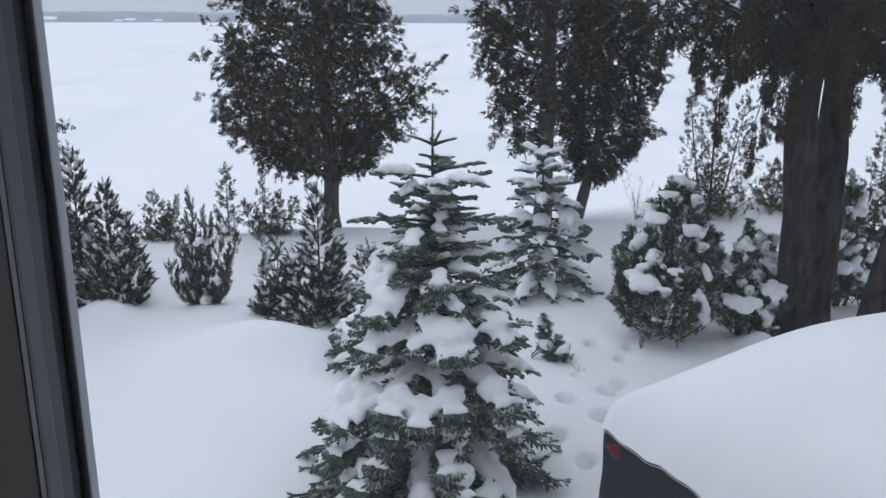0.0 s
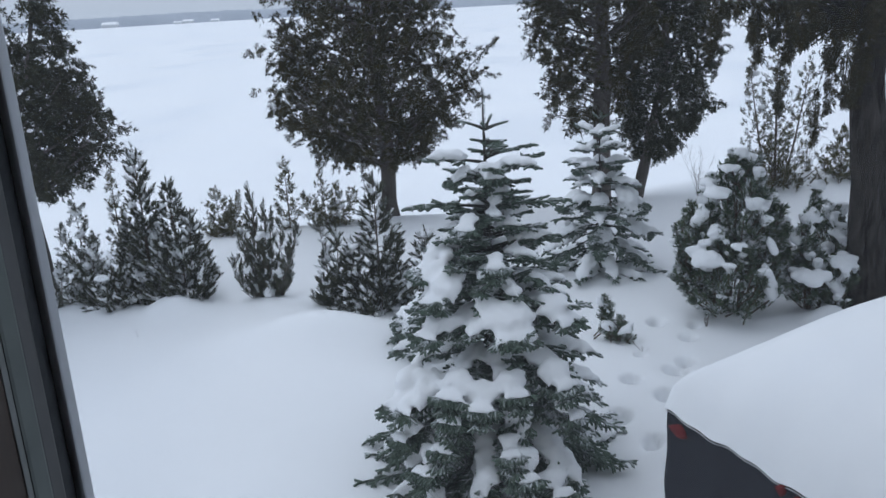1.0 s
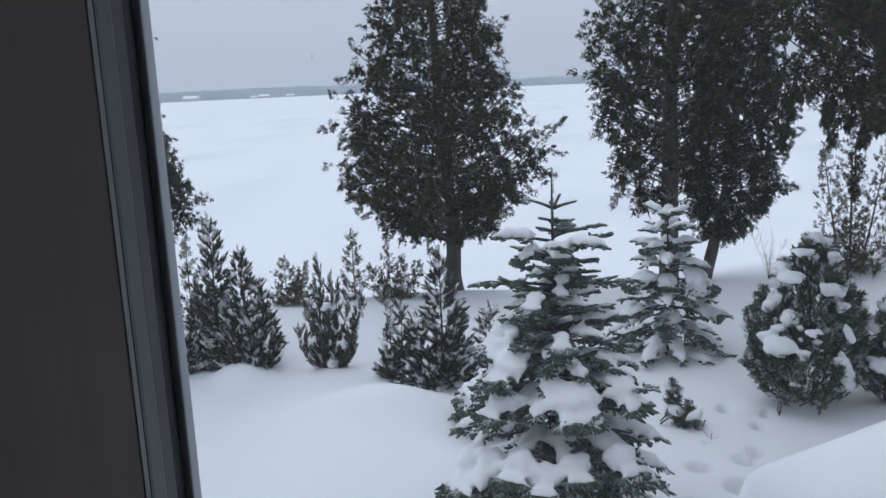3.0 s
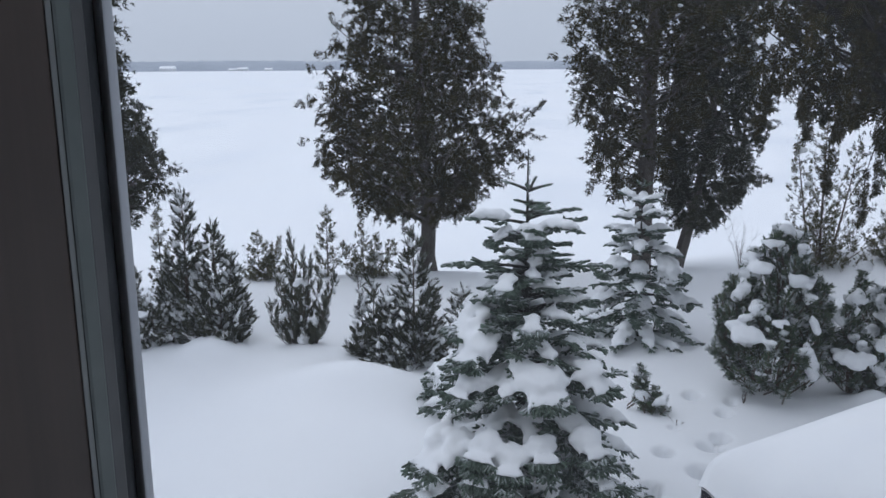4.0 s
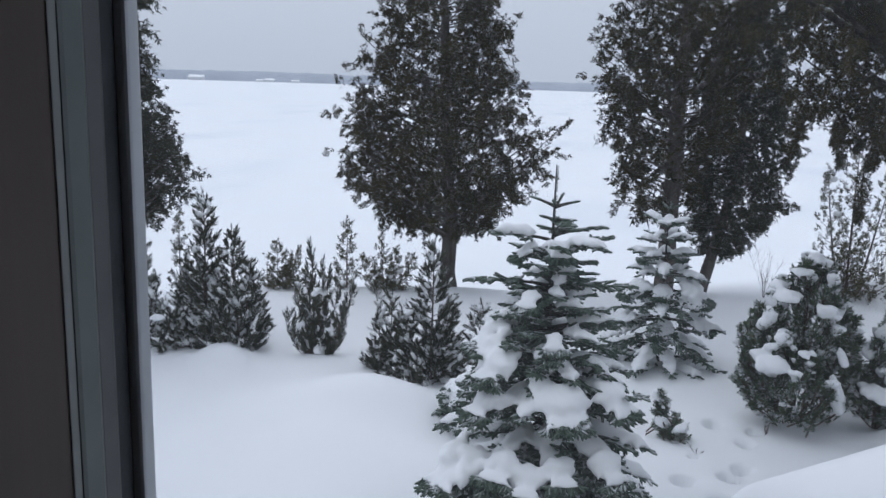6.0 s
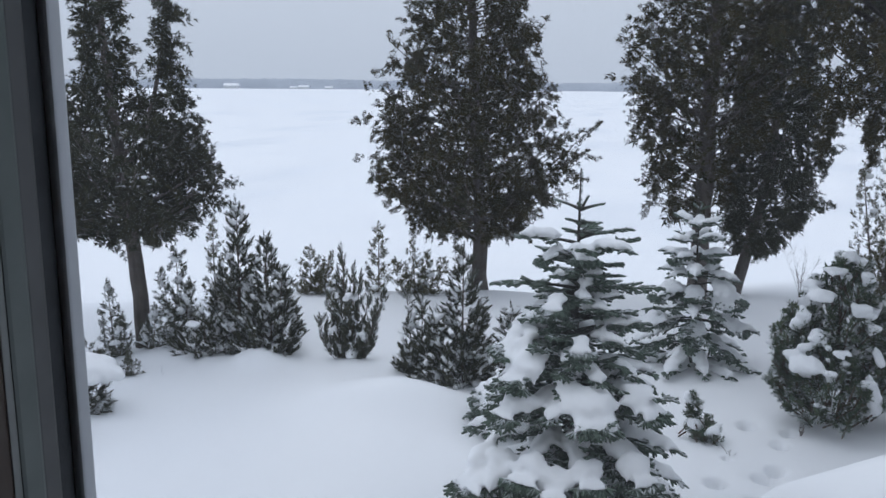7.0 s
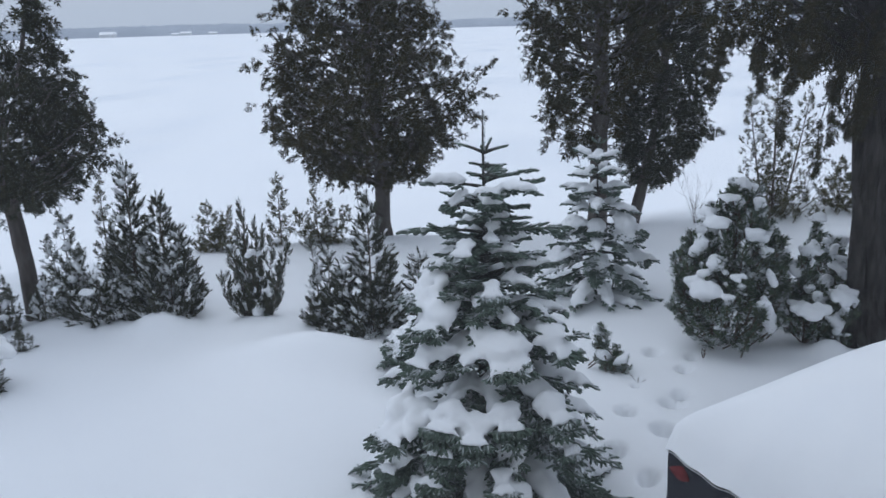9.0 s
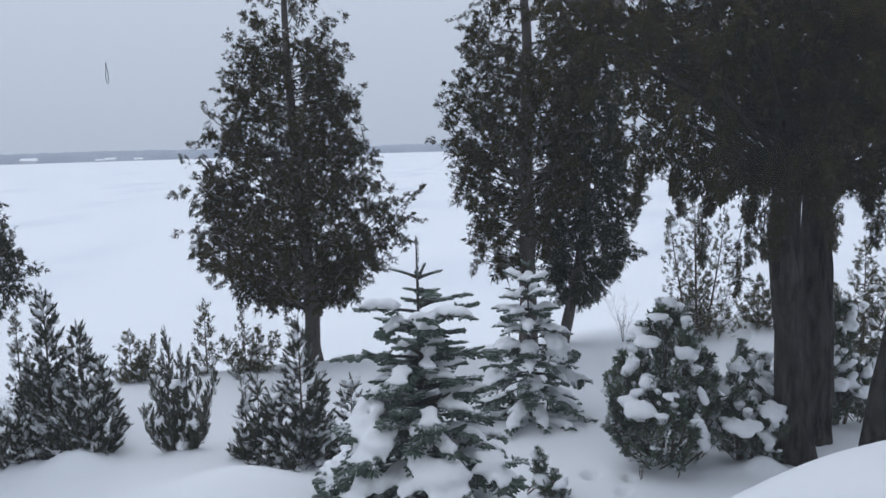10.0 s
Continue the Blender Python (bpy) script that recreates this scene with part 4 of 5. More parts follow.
shrub("cedar_shrub", -3.42, 8.88, [(-0.08, 0, 1.40, 0.10, 0), (-0.26, 0, 0.94, 0.07, -0.02), (-0.16, -0.05, 0.78, 0.08, -0.02), (0.11, 0, 1.10, 0.08, 0.02), (0.22, 0, 0.96, 0.06, 0.03), (0.36, 0, 0.90, 0.08, 0.06), (0.02, -0.08, 0.88, 0.08, 0), (-0.30, -0.05, 0.52, 0.09, -0.05), (0.08, -0.06, 1.2, 0.09, 0), (-0.14, 0.04, 1.12, 0.09, -0.01), (0.28, -0.06, 0.6, 0.1, 0.04)], 1.3, 47,
      "open cedar shrub of many thin upright stems", JUNIPER, "shrub", HEDGE, plume=0.14, rise=1.3, snow=0.12, waist=0.3)
shrub("young_cedar", -4.25, 12.3, [(0, 0, 1.16, 0.21, 0)], 0.8, 48, "slim pointed young cedar on the snow ridge", JUNIPER_BROWN, "shrub", HEDGE, template=FAN, snow=0.2)
shrub("young_cedar", -3.62, 12.3, [(-0.07, 0, 0.88, 0.17, -0.02), (0.14, 0, 0.70, 0.23, 0.02), (-0.29, 0, 0.55, 0.23, -0.05), (0.35, 0, 0.62, 0.23, 0.05)], 0.7, 49, "ragged brownish young cedar on the snow ridge", JUNIPER_BROWN, "shrub", HEDGE, template=FAN, snow=0.15)
shrub("juniper_bush", -2.02, 8.6, [(0, 0, 1.62, 0.40, 0), (0.16, -0.08, 0.95, 0.28, 0.05), (-0.22, -0.08, 0.82, 0.40, -0.08), (0.05, -0.18, 0.55, 0.60, 0)], 2.1, 50, "dense dark juniper with pockets of snow", JUNIPER, "shrub", HEDGE)
shrub("juniper_bush", -2.54, 8.66, [(-0.10, 0, 1.10, 0.08, -0.03), (0.08, 0, 0.98, 0.09, -0.02), (0.2, 0, 0.80, 0.13, 0), (-0.02, -0.1, 0.40, 0.18, -0.06), (0.16, -0.15, 0.5, 0.26, 0)], 1.2, 51, "spreading juniper with arching snowy shoots", JUNIPER, "shrub", HEDGE, snow=0.2, plume=0.15, rise=0.5)
shrub("juniper_bush", -1.55, 8.75, [(0, 0, 0.96, 0.28, 0.03), (0.12, -0.1, 0.6, 0.30, 0.05)], 1.5, 52, "small juniper beside a denser one", JUNIPER, "shrub", HEDGE, snow=0.35)


def dwarf_pine(x, y, domes, n, seed, label, loads=(), caps=1.0, size=0.07):
    """Domes: (dx, dy, bottom, top, reach), each a mound of stubby upright shoots with snow on their heads; loads: cushions (x, y, z, radius, height over width)."""
    g = np.random.default_rng(seed)
    ob = thing("dwarf_pine", x, y, gz(x, y) - 0.05, label, "shrub", "dwarf pines")
    pieces, pos, way, sz, sc, sr = [], [], [], [], [], []
    share = np.array([(t - b) * r for _, _, b, t, r in domes])
    for (dx, dy, b, t, r), w in zip(domes, share / share.sum()):
        q = np.linspace(0, 1, 6)[:, None]
        pieces.append(tube(np.array([0.3 * dx, 0.3 * dy, 0.0]) + (np.array([dx, dy, t - 0.12]) - np.array([0.3 * dx, 0.3 * dy, 0.0])) * q, 0.022 * (1.1 - q[:, 0]), 6))
        m = int(n * w)
        for i in range(m):
            f = (i + g.random()) / m
            h = b + (t - b) * f
            ring = r * (0.72 + 0.28 * min(1.0, f / 0.22)) * math.sqrt(max(0.02, 1 - max(0.0, (f - 0.22) / 0.78) ** 2.2))
            a = i * 2.39996 + g.normal(0, 0.3)
            k = ring * (0.74 + 0.34 * g.random()) if g.random() < 0.8 else ring * (0.3 + 0.5 * g.random())
            out = np.array([math.cos(a), math.sin(a), 0.0])
            tip = np.array([dx, dy, h]) + out * k
            d = unit(out * (1.0 - 0.75 * f) + [0, 0, 0.75 + 0.5 * f] + g.normal(0, 0.15, 3))
            ln = 0.15 + 0.08 * g.random()
            root = tip - d * ln
            pieces.append(tube(np.array([root - d * 0.05, root + d * ln * 0.5, tip]), [0.008, 0.007, 0.005], 4))
            c = 20
            u = g.random(c) ** 0.8
            o = unit(np.cross(d, g.normal(0, 1, (c, 3))))
            pos.append(root + d * (ln * u)[:, None] + o * 0.010)
            way.append(d * 0.85 + o * (0.95 - 0.5 * u)[:, None] + g.normal(0, 0.10, (c, 3)))
            sz.append(size * (0.75 + 0.5 * g.random(c)))
            if g.random() < caps * (0.14 + 0.50 * f):
                e = 0.026 + 0.038 * g.random() ** 1.5
                for j in range(4):
                    sc.append(tip + d * (0.022 - 0.028 * j) + g.normal(0, 0.005, 3) + [0, 0, 0.020])
                    sr.append(np.array([e * (0.9 + 0.9 * g.random()), e, e * 0.75]) * (1 - 0.10 * j))
    for lx, ly, lz, r, tall in loads:
        if tall > 1:
            for u in np.linspace(-0.7, 0.7, 7):
                w = r * (0.75 - 0.55 * (u + 0.15) ** 2) * (1 + g.normal(0, 0.08))
                sc.append(np.array([lx - 0.5 * r * u, ly + 0.06 + 0.3 * r * u, lz + 0.75 * r * tall * u]))
                sr.append(np.array([w, 0.55 * w, 0.30 * r * tall]))
        else:
            pillow(sc, sr, (lx, ly, lz), r, (0.6 * lx, ly), g, tall, 0.4, 0)
    V, F = joined(pieces)
    part_np("stems", V, F, TWIG, ob, "", True)
    V, F = scatter(PINETUFT, np.concatenate(pos), np.concatenate(way), np.concatenate(sz), g)
    part_np("foliage", V, F, PINE, ob)
    blobs("snow_load", ob, sc, sr, 0.016, "lumps of snow on the shoots", 8)
    return ob


PINE_SNOW = [
    (-0.18, -0.25, 1.35, 0.123, 0.6), (0.11, -0.34, 1.24, 0.067, 1.5), (-0.3, -0.38, 0.73, 0.157, 0.55), (0.0, -0.47, 0.87, 0.076, 0.7), (0.34, -0.33, 0.81, 0.08, 1.6), (0.31, -0.4, 0.47, 0.109, 2.2),
    (0.06, -0.08, 1.69, 0.078, 0.7), (-0.26, -0.1, 1.42, 0.091, 0.6), (-0.09, -0.17, 1.57, 0.081, 0.6), (-0.45, -0.1, 0.9, 0.069, 0.6), (0.62, -0.1, 0.5, 0.096, 0.5),
]
dwarf_pine(1.62, 8.5, [(0.06, 0, 0.5, 1.68, 0.38), (-0.30, -0.05, 0.35, 1.2, 0.30), (0.0, -0.10, 0.18, 0.85, 0.50), (0.32, 0, 0.4, 1.25, 0.26)], 400, 61, "rounded dwarf pine laden with lumps of snow", loads=PINE_SNOW, caps=0.75)
dwarf_pine(2.42, 8.55, [(0.0, 0, 0.2, 0.66, 0.30), (0.26, -0.02, 0.15, 0.62, 0.24), (-0.06, -0.02, 0.6, 1.06, 0.12), (0.0, 0, 0.95, 1.30, 0.08)], 105, 62, "leaning dwarf pine with a snow-capped top",
           [(0.02, -0.02, 1.36, 0.09, 0.7), (0.0, -0.12, 1.06, 0.08, 1.4), (-0.18, -0.08, 0.84, 0.10, 1.3), (-0.06, -0.34, 0.52, 0.16, 0.55), (0.22, -0.25, 0.62, 0.13, 0.6), (0.2, -0.2, 0.36, 0.12, 1.2)])
dwarf_pine(0.46, 7.85, [(0.03, 0, 0.06, 0.28, 0.14), (-0.09, 0, 0.18, 0.52, 0.06)], 34, 60, "tiny pine seedling poking out of the snow", [(0.12, -0.03, 0.18, 0.08, 0.7), (-0.08, -0.04, 0.36, 0.035, 0.8)], caps=0.3, size=0.055)
dwarf_pine(2.85, 9.3, [(0, 0, 0.2, 0.95, 0.24)], 50, 63, "low dwarf pine behind the stout trunk", [(0.0, -0.15, 0.7, 0.10, 0.7)])
dwarf_pine(3.85, 9.7, [(0, 0, 0.6, 1.5, 0.2), (-0.12, -0.05, 0.2, 0.95, 0.3), (0.22, 0, 0.2, 0.8, 0.26)], 130, 64, "snow-laden dwarf pine between old trunks", [(-0.1, -0.25, 0.6, 0.14, 0.6), (0.05, -0.1, 1.2, 0.09, 0.7), (0.2, -0.2, 0.5, 0.13, 0.6)])
shrub("young_cedar", 3.0, 12.6, [(0, 0, 2.3, 0.40, -0.05), (0.3, 0, 1.9, 0.30, 0.10), (-0.28, 0.1, 1.9, 0.28, -0.12), (0.55, -0.1, 0.6, 0.45, 0.25), (-0.1, -0.1, 0.8, 0.4, 0)], 0.17, 65, "airy wild cedar with see-through branches", JUNIPER_BROWN, "shrub", "", template=FAN, size=0.07, rise=0.7, snow=0.03)
shrub("young_cedar", 3.95, 12.8, [(0, 0, 0.8, 0.30, 0), (0.35, 0, 0.9, 0.3, 0)], 0.6, 66, "bushy wild cedar on the far snow slope", JUNIPER_BROWN, "shrub", "", template=FAN, size=0.07, snow=0.12)
shrub("young_cedar", 5.4, 12.6, [(0, 0, 1.8, 0.4, 0), (0.4, 0, 1.5, 0.4, 0), (-0.4, 0, 1.1, 0.3, 0)], 0.6, 67, "bushy wild cedar behind the old trunks", JUNIPER_BROWN, "shrub", "", template=FAN, size=0.07, snow=0.12)

SEEDLINGS = "cedar seedlings"
shrub("young_cedar", -6.48, 8.78, [(0, 0, 1.02, 0.17, -0.06), (0.12, 0, 0.6, 0.14, 0)], 0.8, 71, "frosted cedar seedling beside the crooked trunk", JUNIPER, "shrub", SEEDLINGS, template=FAN, size=0.06)
shrub("young_cedar", -6.95, 8.6, [(0, 0, 0.62, 0.13, 0.02), (-0.16, 0, 0.4, 0.1, -0.08)], 0.8, 72, "small cedar seedling in the snow", JUNIPER, "shrub", SEEDLINGS, template=FAN, size=0.055)
shrub("young_cedar", -6.5, 8.3, [(0, 0, 0.36, 0.13, -0.03), (0.12, 0, 0.24, 0.1, 0.03)], 0.8, 73, "little cedar seedling under a snow cap", JUNIPER, "shrub", SEEDLINGS, template=FAN, size=0.055)
shrub("young_cedar", -5.78, 7.95, [(0, 0, 0.26, 0.14, 0.08)], 0.8, 74, "bent cedar tip sticking out of the snow", JUNIPER, "shrub", SEEDLINGS, template=FAN, size=0.06, plume=0.1, loads=[(-0.15, 0, 0.14, 0.14)])
shrub("young_cedar", -6.15, 9.0, [(0.1, 0, 0.6, 0.12, 0.02), (-0.05, 0, 0.35, 0.12, 0)], 0.6, 75, "snowy shoots at the foot of a trunk", JUNIPER, "shrub", SEEDLINGS, template=FAN, size=0.055, snow=0.5)
shrub("young_cedar", -9.6, 10.75, [(0, 0, 1.05, 0.16, 0.05), (0.18, 0, 0.8, 0.13, -0.04), (-0.2, 0, 0.7, 0.13, 0)], 0.7, 76, "spindly young cedar at the edge of the bank", JUNIPER_BROWN, "shrub", SEEDLINGS, template=FAN, size=0.065, snow=0.15)
shrub("young_cedar", -10.6, 10.6, [(0, 0, 0.5, 0.2, 0)], 0.7, 77, "low young cedar at the edge of the bank", JUNIPER_BROWN, "shrub", SEEDLINGS, template=FAN, size=0.065, snow=0.15)
CAPPED = "snow-capped junipers"
shrub("spreading_juniper", -5.32, 6.15, [(0, 0, 0.42, 0.26, 0), (-0.16, -0.05, 0.36, 0.24, -0.03), (0.14, -0.05, 0.34, 0.22, 0.02), (0, -0.12, 0.26, 0.3, 0)], 1.2, 78, "low juniper pressed flat under a snow cap", JUNIPER, "shrub", CAPPED, plume=0.09, rise=0.2,
      loads=[(-0.05, 0.0, 0.42, 0.22), (0.10, 0.02, 0.40, 0.18), (-0.16, 0.0, 0.36, 0.16)], voxel=0.018)
shrub("spreading_juniper", -5.52, 6.85, [(0, 0, 0.5, 0.35, 0), (0.25, -0.05, 0.42, 0.28, 0.02), (-0.35, 0, 0.62, 0.26, -0.05), (0.1, -0.2, 0.4, 0.3, 0)], 1.2, 79, "wide juniper buried under a thick snow pillow", JUNIPER, "shrub", CAPPED, plume=0.10, rise=0.25,
      loads=[(0.15, -0.02, 0.52, 0.27), (-0.10, 0.0, 0.56, 0.27), (0.30, 0.0, 0.46, 0.2), (-0.30, 0.05, 0.50, 0.22)], voxel=0.02)
shrub("spreading_juniper", -6.5, 7.3, [(0, 0, 0.55, 0.4, 0), (-0.4, 0, 0.5, 0.4, 0)], 1.0, 80, "snow-smothered juniper at the garden's edge", JUNIPER, "shrub", CAPPED, plume=0.10, rise=0.25,
      loads=[(0, 0, 0.55, 0.3), (-0.4, 0, 0.5, 0.32)], voxel=0.02)


def bare_shrub(x, y, h, seed, count, label, spread=0.35):
    g = np.random.default_rng(seed)
    ob = thing("bare_shrub", x, y, gz(x, y) - 0.04, label, "shrub")
    pieces = []
    for i in range(count):
        a = g.random() * 6.28
        hh = h * (0.5 + 0.5 * g.random())
        q = np.linspace(0, 1, 6)
        e = spread * hh * (0.3 + g.random())
        stem = np.column_stack([e * np.cos(a) * q ** 1.3, e * np.sin(a) * q ** 1.3, hh * q])
        pieces.append(tube(stem, 0.0017 * (1 - 0.8 * q) + 0.0007, 5))
        for j in range(9):
            t = 0.3 + 0.65 * g.random()
            p = np.array([np.interp(t, q, stem[:, c]) for c in range(3)])
            d = unit(np.array([g.normal(), g.normal(), 1.0 + g.random()]))
            s = np.linspace(0, 1, 3)[:, None]
            pieces.append(tube(p + d * s * hh * 0.25, 0.0014 * (1.2 - s[:, 0]), 4))
    V, F = joined(pieces)
    part_np("stems", V, F, TWIG, ob, "", True)


bare_shrub(2.05, 13.4, 0.95, 91, 8, "leafless shrub with thin arching twigs in the snow", 0.7)
bare_shrub(3.5, 12.9, 0.6, 92, 14, "low leafless shrub on the snow slope", 0.5)
bare_shrub(-10.0, 10.8, 1.1, 93, 2, "single bare stem at the edge of the bank", 0.15)
bare_shrub(1.15, 7.85, 0.14, 94, 7, "dry stalks sticking out of the snow", 0.3)
bare_shrub(1.35, 8.1, 0.14, 95, 6, "dry stalks beside the dwarf pine", 0.3)
bare_shrub(0.69, 7.58, 0.13, 96, 3, "dead sprig in the snow by the footprints", 0.8)
bare_shrub(0.08, 4.76, 0.12, 97, 2, "short stub poking out of the snow", 0.1)


# ---- covered box heaped with snow ----
def build_cover():
    g = np.random.default_rng(51)
    U, W, top = 2.7, 2.7, 1.094
    ob = thing("tarpaulin_cover", 0.505, 4.19, 0.0, "black fabric cover with faded red marks over a tall box", "cover")
    ob.rotation_euler = (0, 0, math.atan2(-1.10, 0.69))
    nu, nz = 90, 26
    per = [(u, 0.0) for u in np.linspace(U, 0, nu)] + [(0.0, w) for w in np.linspace(0, W, nu)[1:]] + [(u, W) for u in np.linspace(0, U, nu)[1:]] + [(U, w) for w in np.linspace(W, 0, nu)[1:-1]]
    per = np.array(per)
    mid = np.array([U / 2, W / 2])
    V = []
    for iz in range(nz):
        f = iz / (nz - 1)
        z = -0.1 + (top + 0.1) * f
        k = unit(per - mid)
        wr = 0.004 * np.sin(9 * per[:, 0] + 7 * per[:, 1] + 11 * z) + 0.004 * np.sin(23 * per[:, 0] - 17 * z + 5 * per[:, 1]) + 0.006 * (1 - f) * np.sin(3.1 * per[:, 0])
        p = per + k * wr[:, None]
        zz = z + (0.008 * np.sin(13 * per[:, 0] + 1) + 0.006 * np.sin(31 * per[:, 0])) * f
        V.append(np.column_stack([p, zz + 0 * wr]))
    m = len(per)
    V = np.concatenate(V + [np.array([[U / 2, W / 2, top + 0.25]])])
    i, j = np.meshgrid(np.arange(nz - 1), np.arange(m), indexing="ij")
    F4 = np.stack([i * m + j, i * m + (j + 1) % m, (i + 1) * m + (j + 1) % m, (i + 1) * m + j], -1).reshape(-1, 4)
    F3 = np.concatenate([F4[:, [0, 1, 2]], F4[:, [0, 2, 3]], np.array([[(nz - 1) * m + a, (nz - 1) * m + (a + 1) % m, len(V) - 1] for a in range(m)])])
    part_np("fabric", V, F3, COVER, ob, "", True)
    for u, z, w, h in ((0.10, 1.02, 0.11, 0.065), (0.80, 1.06, 0.05, 0.05), (0.90, 1.05, 0.05, 0.05), (1.02, 1.03, 0.05, 0.07)):
        a = np.linspace(0, 2 * np.pi, 14, endpoint=False)
        rr = 1 + g.normal(0, 0.14, 14)
        y = -0.016 - 0.010 * np.sin(9 * u + 11 * z)
        ring = np.column_stack([u + w / 2 * np.cos(a) * rr, np.full(14, y - 0.006), z + h / 2 * np.sin(a) * rr])
        back = ring + [0, 0.03, 0]
        Vp = np.concatenate([ring, back, [[u, y - 0.010, z]]])
        Fp = [(28, b, (b + 1) % 14) for b in range(14)] + [(b, b + 14, (b + 1) % 14) for b in range(14)] + [((b + 1) % 14, b + 14, (b + 1) % 14 + 14) for b in range(14)]
        part_np("red_mark", Vp, np.array(Fp), RED, ob, "faded red mark", True)
    # snow heap
    heap = thing("snow_heap", 0.505, 4.19, 0.0, "deep smooth heap of snow on the covered box", "snow")
    heap.rotation_euler = ob.rotation_euler.copy()
    us, ws = np.linspace(-0.012, U + 0.012, 90), np.linspace(-0.012, W + 0.012, 90)
    Ug, Wg = np.meshgrid(us, ws, indexing="ij")
    d = np.minimum.reduce([Ug, U - Ug, Wg, W - Wg]) + 0.012
    edge = np.clip(d / 0.34, 0, 1)
    wv = np.clip(Wg / W, 0, 1)
    uv = np.clip(Ug / 0.9, 0, 1)
    rim = 0.008 * np.sin(13 * Ug + 1) + 0.006 * np.sin(31 * Ug)
    H = top + 0.004 + rim * (1 - edge) ** 2 + 0.30 * np.sqrt(np.clip(1 - (1 - edge) ** 2, 0, 1)) + 0.33 * np.sin(np.pi * wv) ** 0.9 * np.sin(np.pi / 2 * uv) ** 0.8 + 0.008 * np.sin(7 * Ug + 2) * np.sin(5 * Wg)
    top_v = np.stack([Ug, Wg, H], -1).reshape(-1, 3)
    low_v = top_v.copy()
    low_v[:, 2] = top + rim.ravel() - 0.010
    n = 90
    a, b = np.meshgrid(np.arange(n - 1), np.arange(n - 1), indexing="ij")
    q = a * n + b
    Ft = np.stack([q, q + n, q + n + 1, q + 1], -1).reshape(-1, 4)
    part_np("snow", np.concatenate([top_v, low_v]), np.concatenate([Ft, Ft[:, ::-1] + n * n]), SNOW_LOAD, heap, "", True)
    rail = thing("wooden_rail", 0.0, 0.0, 0.0, "weathered grey wooden rail at the foot of the cover", "rail")
    e = np.array([0.53, 4.19])
    dv, nv = np.array([0.531, -0.847]), np.array([-0.847, -0.531])
    p0, p1 = e - 0.02 * dv + 0.05 * nv, e + 2.4 * dv + 0.06 * nv
    V, F = tube(np.array([[*p0, 0.10], [*(p0 * 0.5 + p1 * 0.5), 0.09], [*p1, 0.10]]), [0.028, 0.03, 0.03], 8, 0.05, g)
    part_np("pole", V, F, GREY_WOOD, rail, "", True)
    V, F = tube(np.array([[*(p0 + 0.11 * nv - 0.05 * dv), 0.12], [*(p0 + 0.03 * nv), 0.15], [*(p0 - 0.02 * nv), 0.155]]), [0.02, 0.03, 0.026], 8, 0.1, g)
    part_np("peg", V, F, GREY_WOOD, rail, "snowy stub of a branch", True)


build_cover()


# ---- dark strip for the crack beside the raised snow ----
def build_snow_crack():
    ob = thing("snow_crack", -3.0, 4.7, 0.0, "dark strip put in for the dark crack beside raised snow", "garden bed")
    ob.rotation_euler = (0, 0, math.atan2(-0.850, 0.527))
    # Thin dark board added to stand for the dark crack in the snow.
    bm = box_bm(0.45, 0.012, -0.3, 1.38, 0.034, 0.135, 0.006)
    for v in bm.verts:
        v.co.z -= 0.09 * max(0.0, (1.15 - v.co.x) / 0.7) if v.co.z > 0 else 0.0
    part("crack_strip", bm, CRACK_STRIP, ob)


build_snow_crack()


# ---- the house: room, wall and window round the camera ----
EX = -0.244  # the visible edge of the window's side
GY = 0.385   # the inner face of the glass


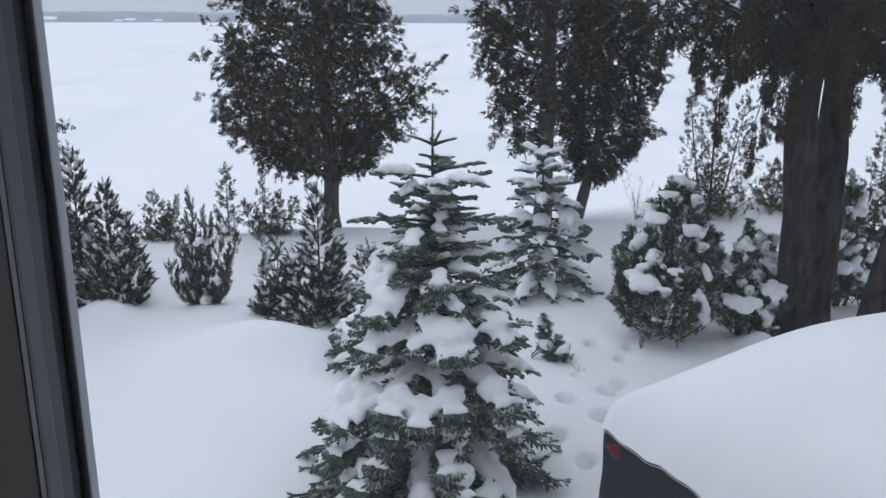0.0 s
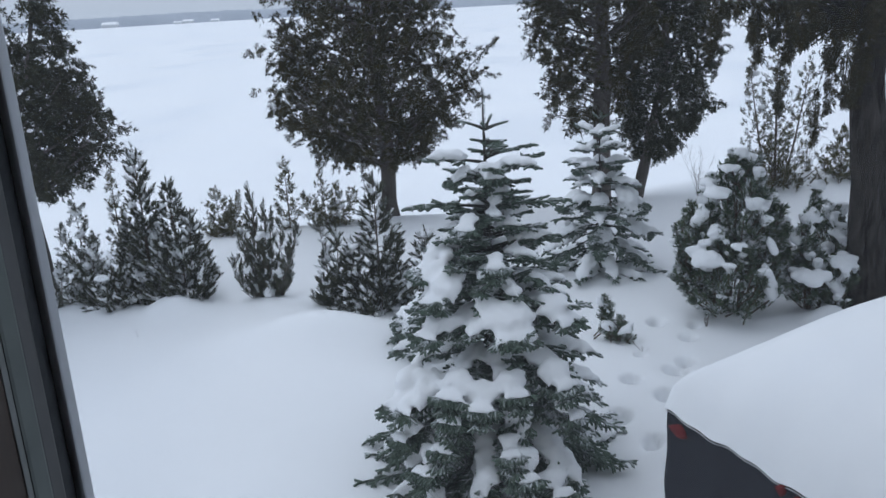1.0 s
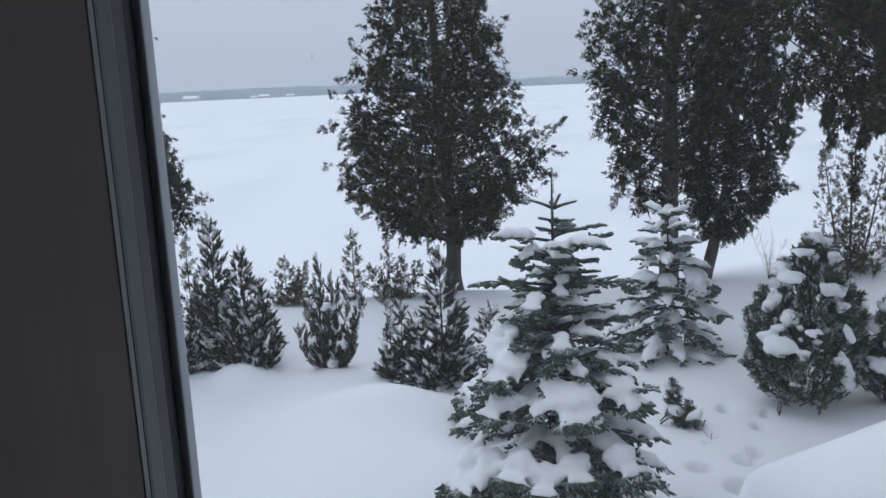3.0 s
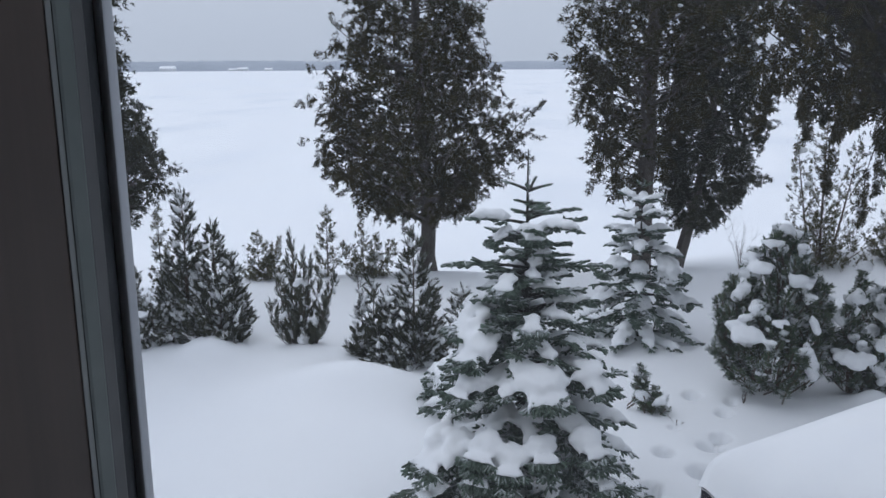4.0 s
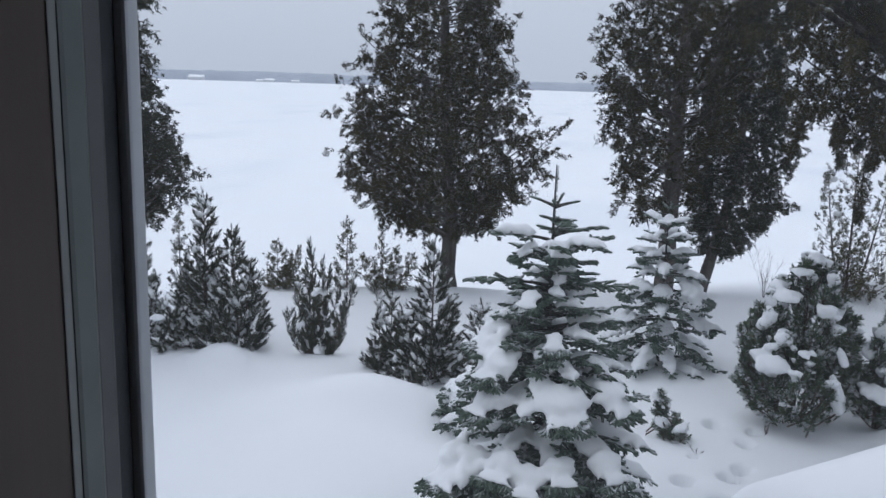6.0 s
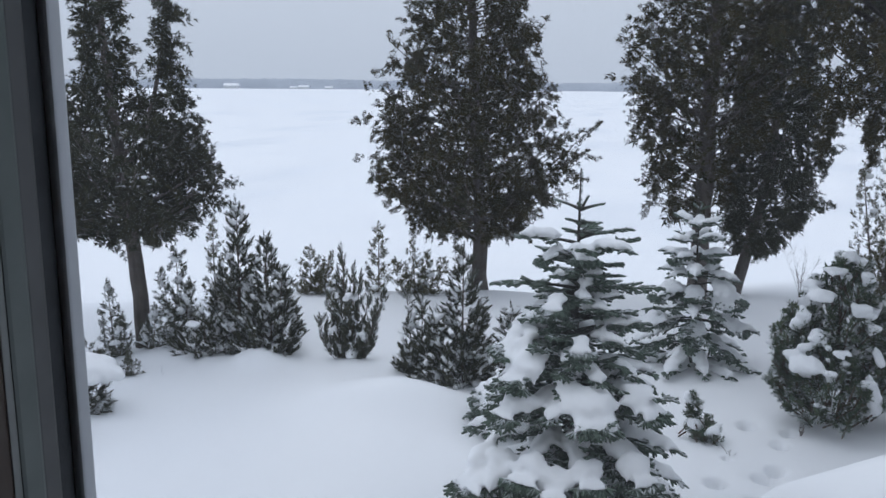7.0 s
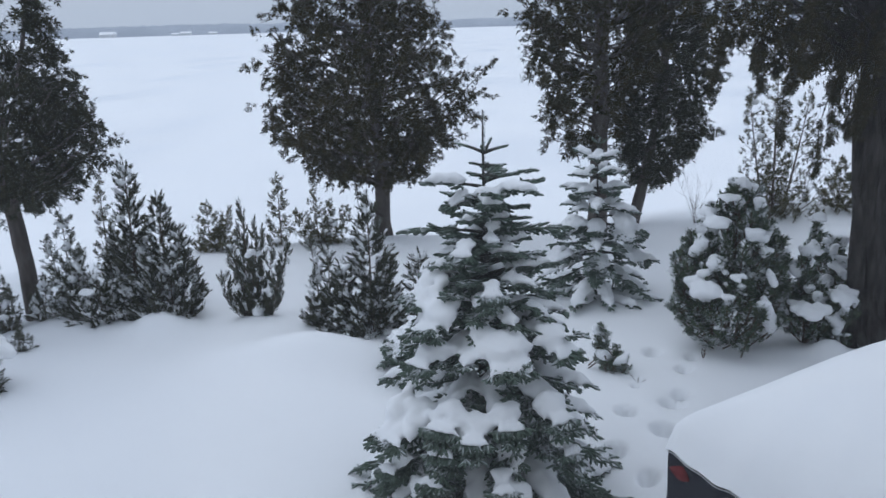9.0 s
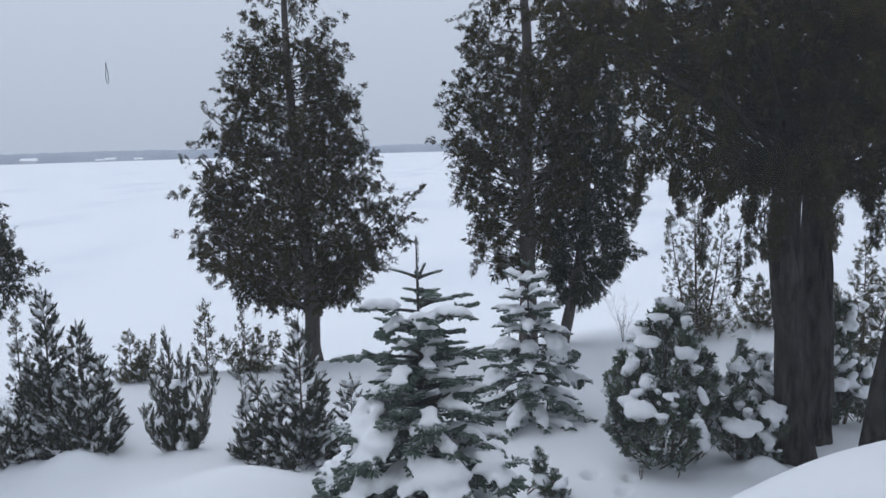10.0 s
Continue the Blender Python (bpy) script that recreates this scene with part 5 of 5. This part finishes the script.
def build_house():
    zf, zc = 1.65, 4.35
    x0, x1, z0, z1 = EX - 0.02, 1.55, 2.0, 3.95
    yi, yo = -0.02, 0.398
    structure("wall_window", box_bm(-3.0, yi, -0.3, x0 - 0.06, yo, zc + 0.2), PLASTER, "plain wall beside the window", "wall")
    structure("wall_window_far", box_bm(x1 + 0.06, yi, -0.3, 3.4, yo, zc + 0.2), PLASTER, "plain wall beyond the window", "wall")
    structure("wall_below_window", box_bm(x0 - 0.06, yi, -0.3, x1 + 0.06, yo, z0 - 0.04), PLASTER, "plain wall under the window", "wall")
    structure("wall_above_window", box_bm(x0 - 0.06, yi, z1 + 0.04, x1 + 0.06, yo, zc + 0.2), PLASTER, "plain wall above the window", "wall")
    structure("wall_back", box_bm(-3.2, -4.4, -0.3, 3.6, -4.2, zc + 0.2), PLASTER, "plain back wall of the room", "wall")
    structure("wall_west", box_bm(-3.2, -4.2, -0.3, -3.0, yo, zc + 0.2), PLASTER, "plain side wall of the room", "wall")
    # The east wall leaves an unseen opening, added so daylight brightens the jamb.
    structure("wall_east", box_bm(3.4, -0.6, -0.3, 3.6, yo, zc + 0.2), PLASTER, "plain side wall of the room", "wall")
    structure("wall_east_far", box_bm(3.4, -4.2, -0.3, 3.6, -3.0, zc + 0.2), PLASTER, "plain side wall of the room", "wall")
    structure("wall_east_low", box_bm(3.4, -3.0, -0.3, 3.6, -0.6, 2.4), PLASTER, "plain side wall below an opening added for daylight", "wall")
    structure("wall_east_high", box_bm(3.4, -3.0, 4.0, 3.6, -0.6, zc + 0.2), PLASTER, "plain side wall above an opening added for daylight", "wall")
    structure("floor", box_bm(-3.0, -4.2, zf - 0.2, 3.4, yi, zf), FLOORWOOD, "dark wooden floor of the room", "floor")
    # Unseen upper wall, side walls and eaves, added to dim the near snow.
    structure("shade_wall_upper", box_bm(-6.0, -4.4, zc + 0.41, 7.0, yo, 6.3), SIDING, "unseen upper wall added to shade the near snow", "wall")
    structure("shade_wall_side", box_bm(3.62, -4.4, -0.3, 7.0, yo, zc + 0.4), SIDING, "unseen siding added beside the room to block skylight", "wall")
    structure("shade_wall_side_far", box_bm(-6.0, -4.4, -0.3, -3.22, yo, zc + 0.4), SIDING, "unseen siding added beside the room to block skylight", "wall")
    structure("roof", box_bm(-6.4, -4.8, 6.31, 7.4, 1.1, 6.55, 0.01), SIDING, "unseen roof and eaves added to shade the near snow", "roof")
    structure("ceiling", box_bm(-3.2, -4.4, zc + 0.2, 3.6, yo, zc + 0.4), PLASTER, "plain ceiling of the room", "ceiling")
    win = thing("window_1", 0, 0, 0, "window with a dark brown jamb and grey-green sash", "window", kind="structure")
    part("jamb", box_bm(x0 - 0.06, yi - 0.01, z0, EX - 0.003, 0.3513, z1, 0.0005), JAMB, win, "dark brown jamb")
    part("sash_edge", box_bm(EX - 0.02, 0.3505, z0, EX - 0.0024, 0.3545, z1, 0.0005), SASH_EDGE, win, "pale sash edge")
    part("sash", box_bm(EX - 0.02, 0.3540, z0, EX - 0.0016, 0.3665, z1, 0.002), SASH, win, "grey-green sash strip")
    part("sash_lip", box_bm(EX - 0.02, 0.3655, z0, EX - 0.0026, 0.3765, z1, 0.002), SASH_DARK, win, "dark grey sash lip")
    part("seal", box_bm(EX - 0.02, 0.3755, z0, EX - 0.004, 0.3862, z1, 0.002), SEAL, win, "black rubber seal")
    part("edge_strip", box_bm(EX - 0.02, 0.3855, z0, EX, 0.3935, z1, 0.0015), SPACER, win, "pale grey outer strip")
    part("far_jamb", box_bm(x1, yi - 0.01, z0, x1 + 0.06, yo + 0.01, z1, 0.003), JAMB, win, "dark brown jamb")
    part("sill", box_bm(x0 - 0.06, yi - 0.04, z0 - 0.04, x1 + 0.06, yo + 0.04, z0, 0.004), JAMB, win, "dark brown sill")
    part("head", box_bm(x0 - 0.06, yi - 0.01, z1, x1 + 0.06, yo + 0.01, z1 + 0.04, 0.003), JAMB, win, "dark brown head")
    pane = part("pane", box_bm(EX - 0.003, GY, z0, x1, GY + 0.004, z1), GLASS, win, "clear glass with a faint pale veil mixed in")
    pane.visible_shadow = False
    # dried drops on the glass
    for x, z, h, w in ((-0.2025, 3.085, 0.0036, 0.0012), (-0.166, 3.258, 0.0034, 0.0006)):
        g = np.random.default_rng(int(h * 1e5))
        t = np.linspace(0, 2 * np.pi, 22)
        belly = np.sin(t) * (0.12 + 0.88 * np.clip(0.5 - 0.75 * np.cos(t), 0, 1))
        rim = np.column_stack([x + w / 2 * belly - 0.12 * w * np.cos(t), np.full(22, GY - 0.0004), z + h / 2 * np.cos(t)])
        V, F = tube(rim, np.full(22, 0.015 * h), 5, 0.25, g)
        drop = thing("dried_drop", 0, 0, 0, "tiny dried drop mark on the window glass", "mark", "drop marks on the glass")
        part_np("rim", V, F, SPECK, drop, "", True)


build_house()
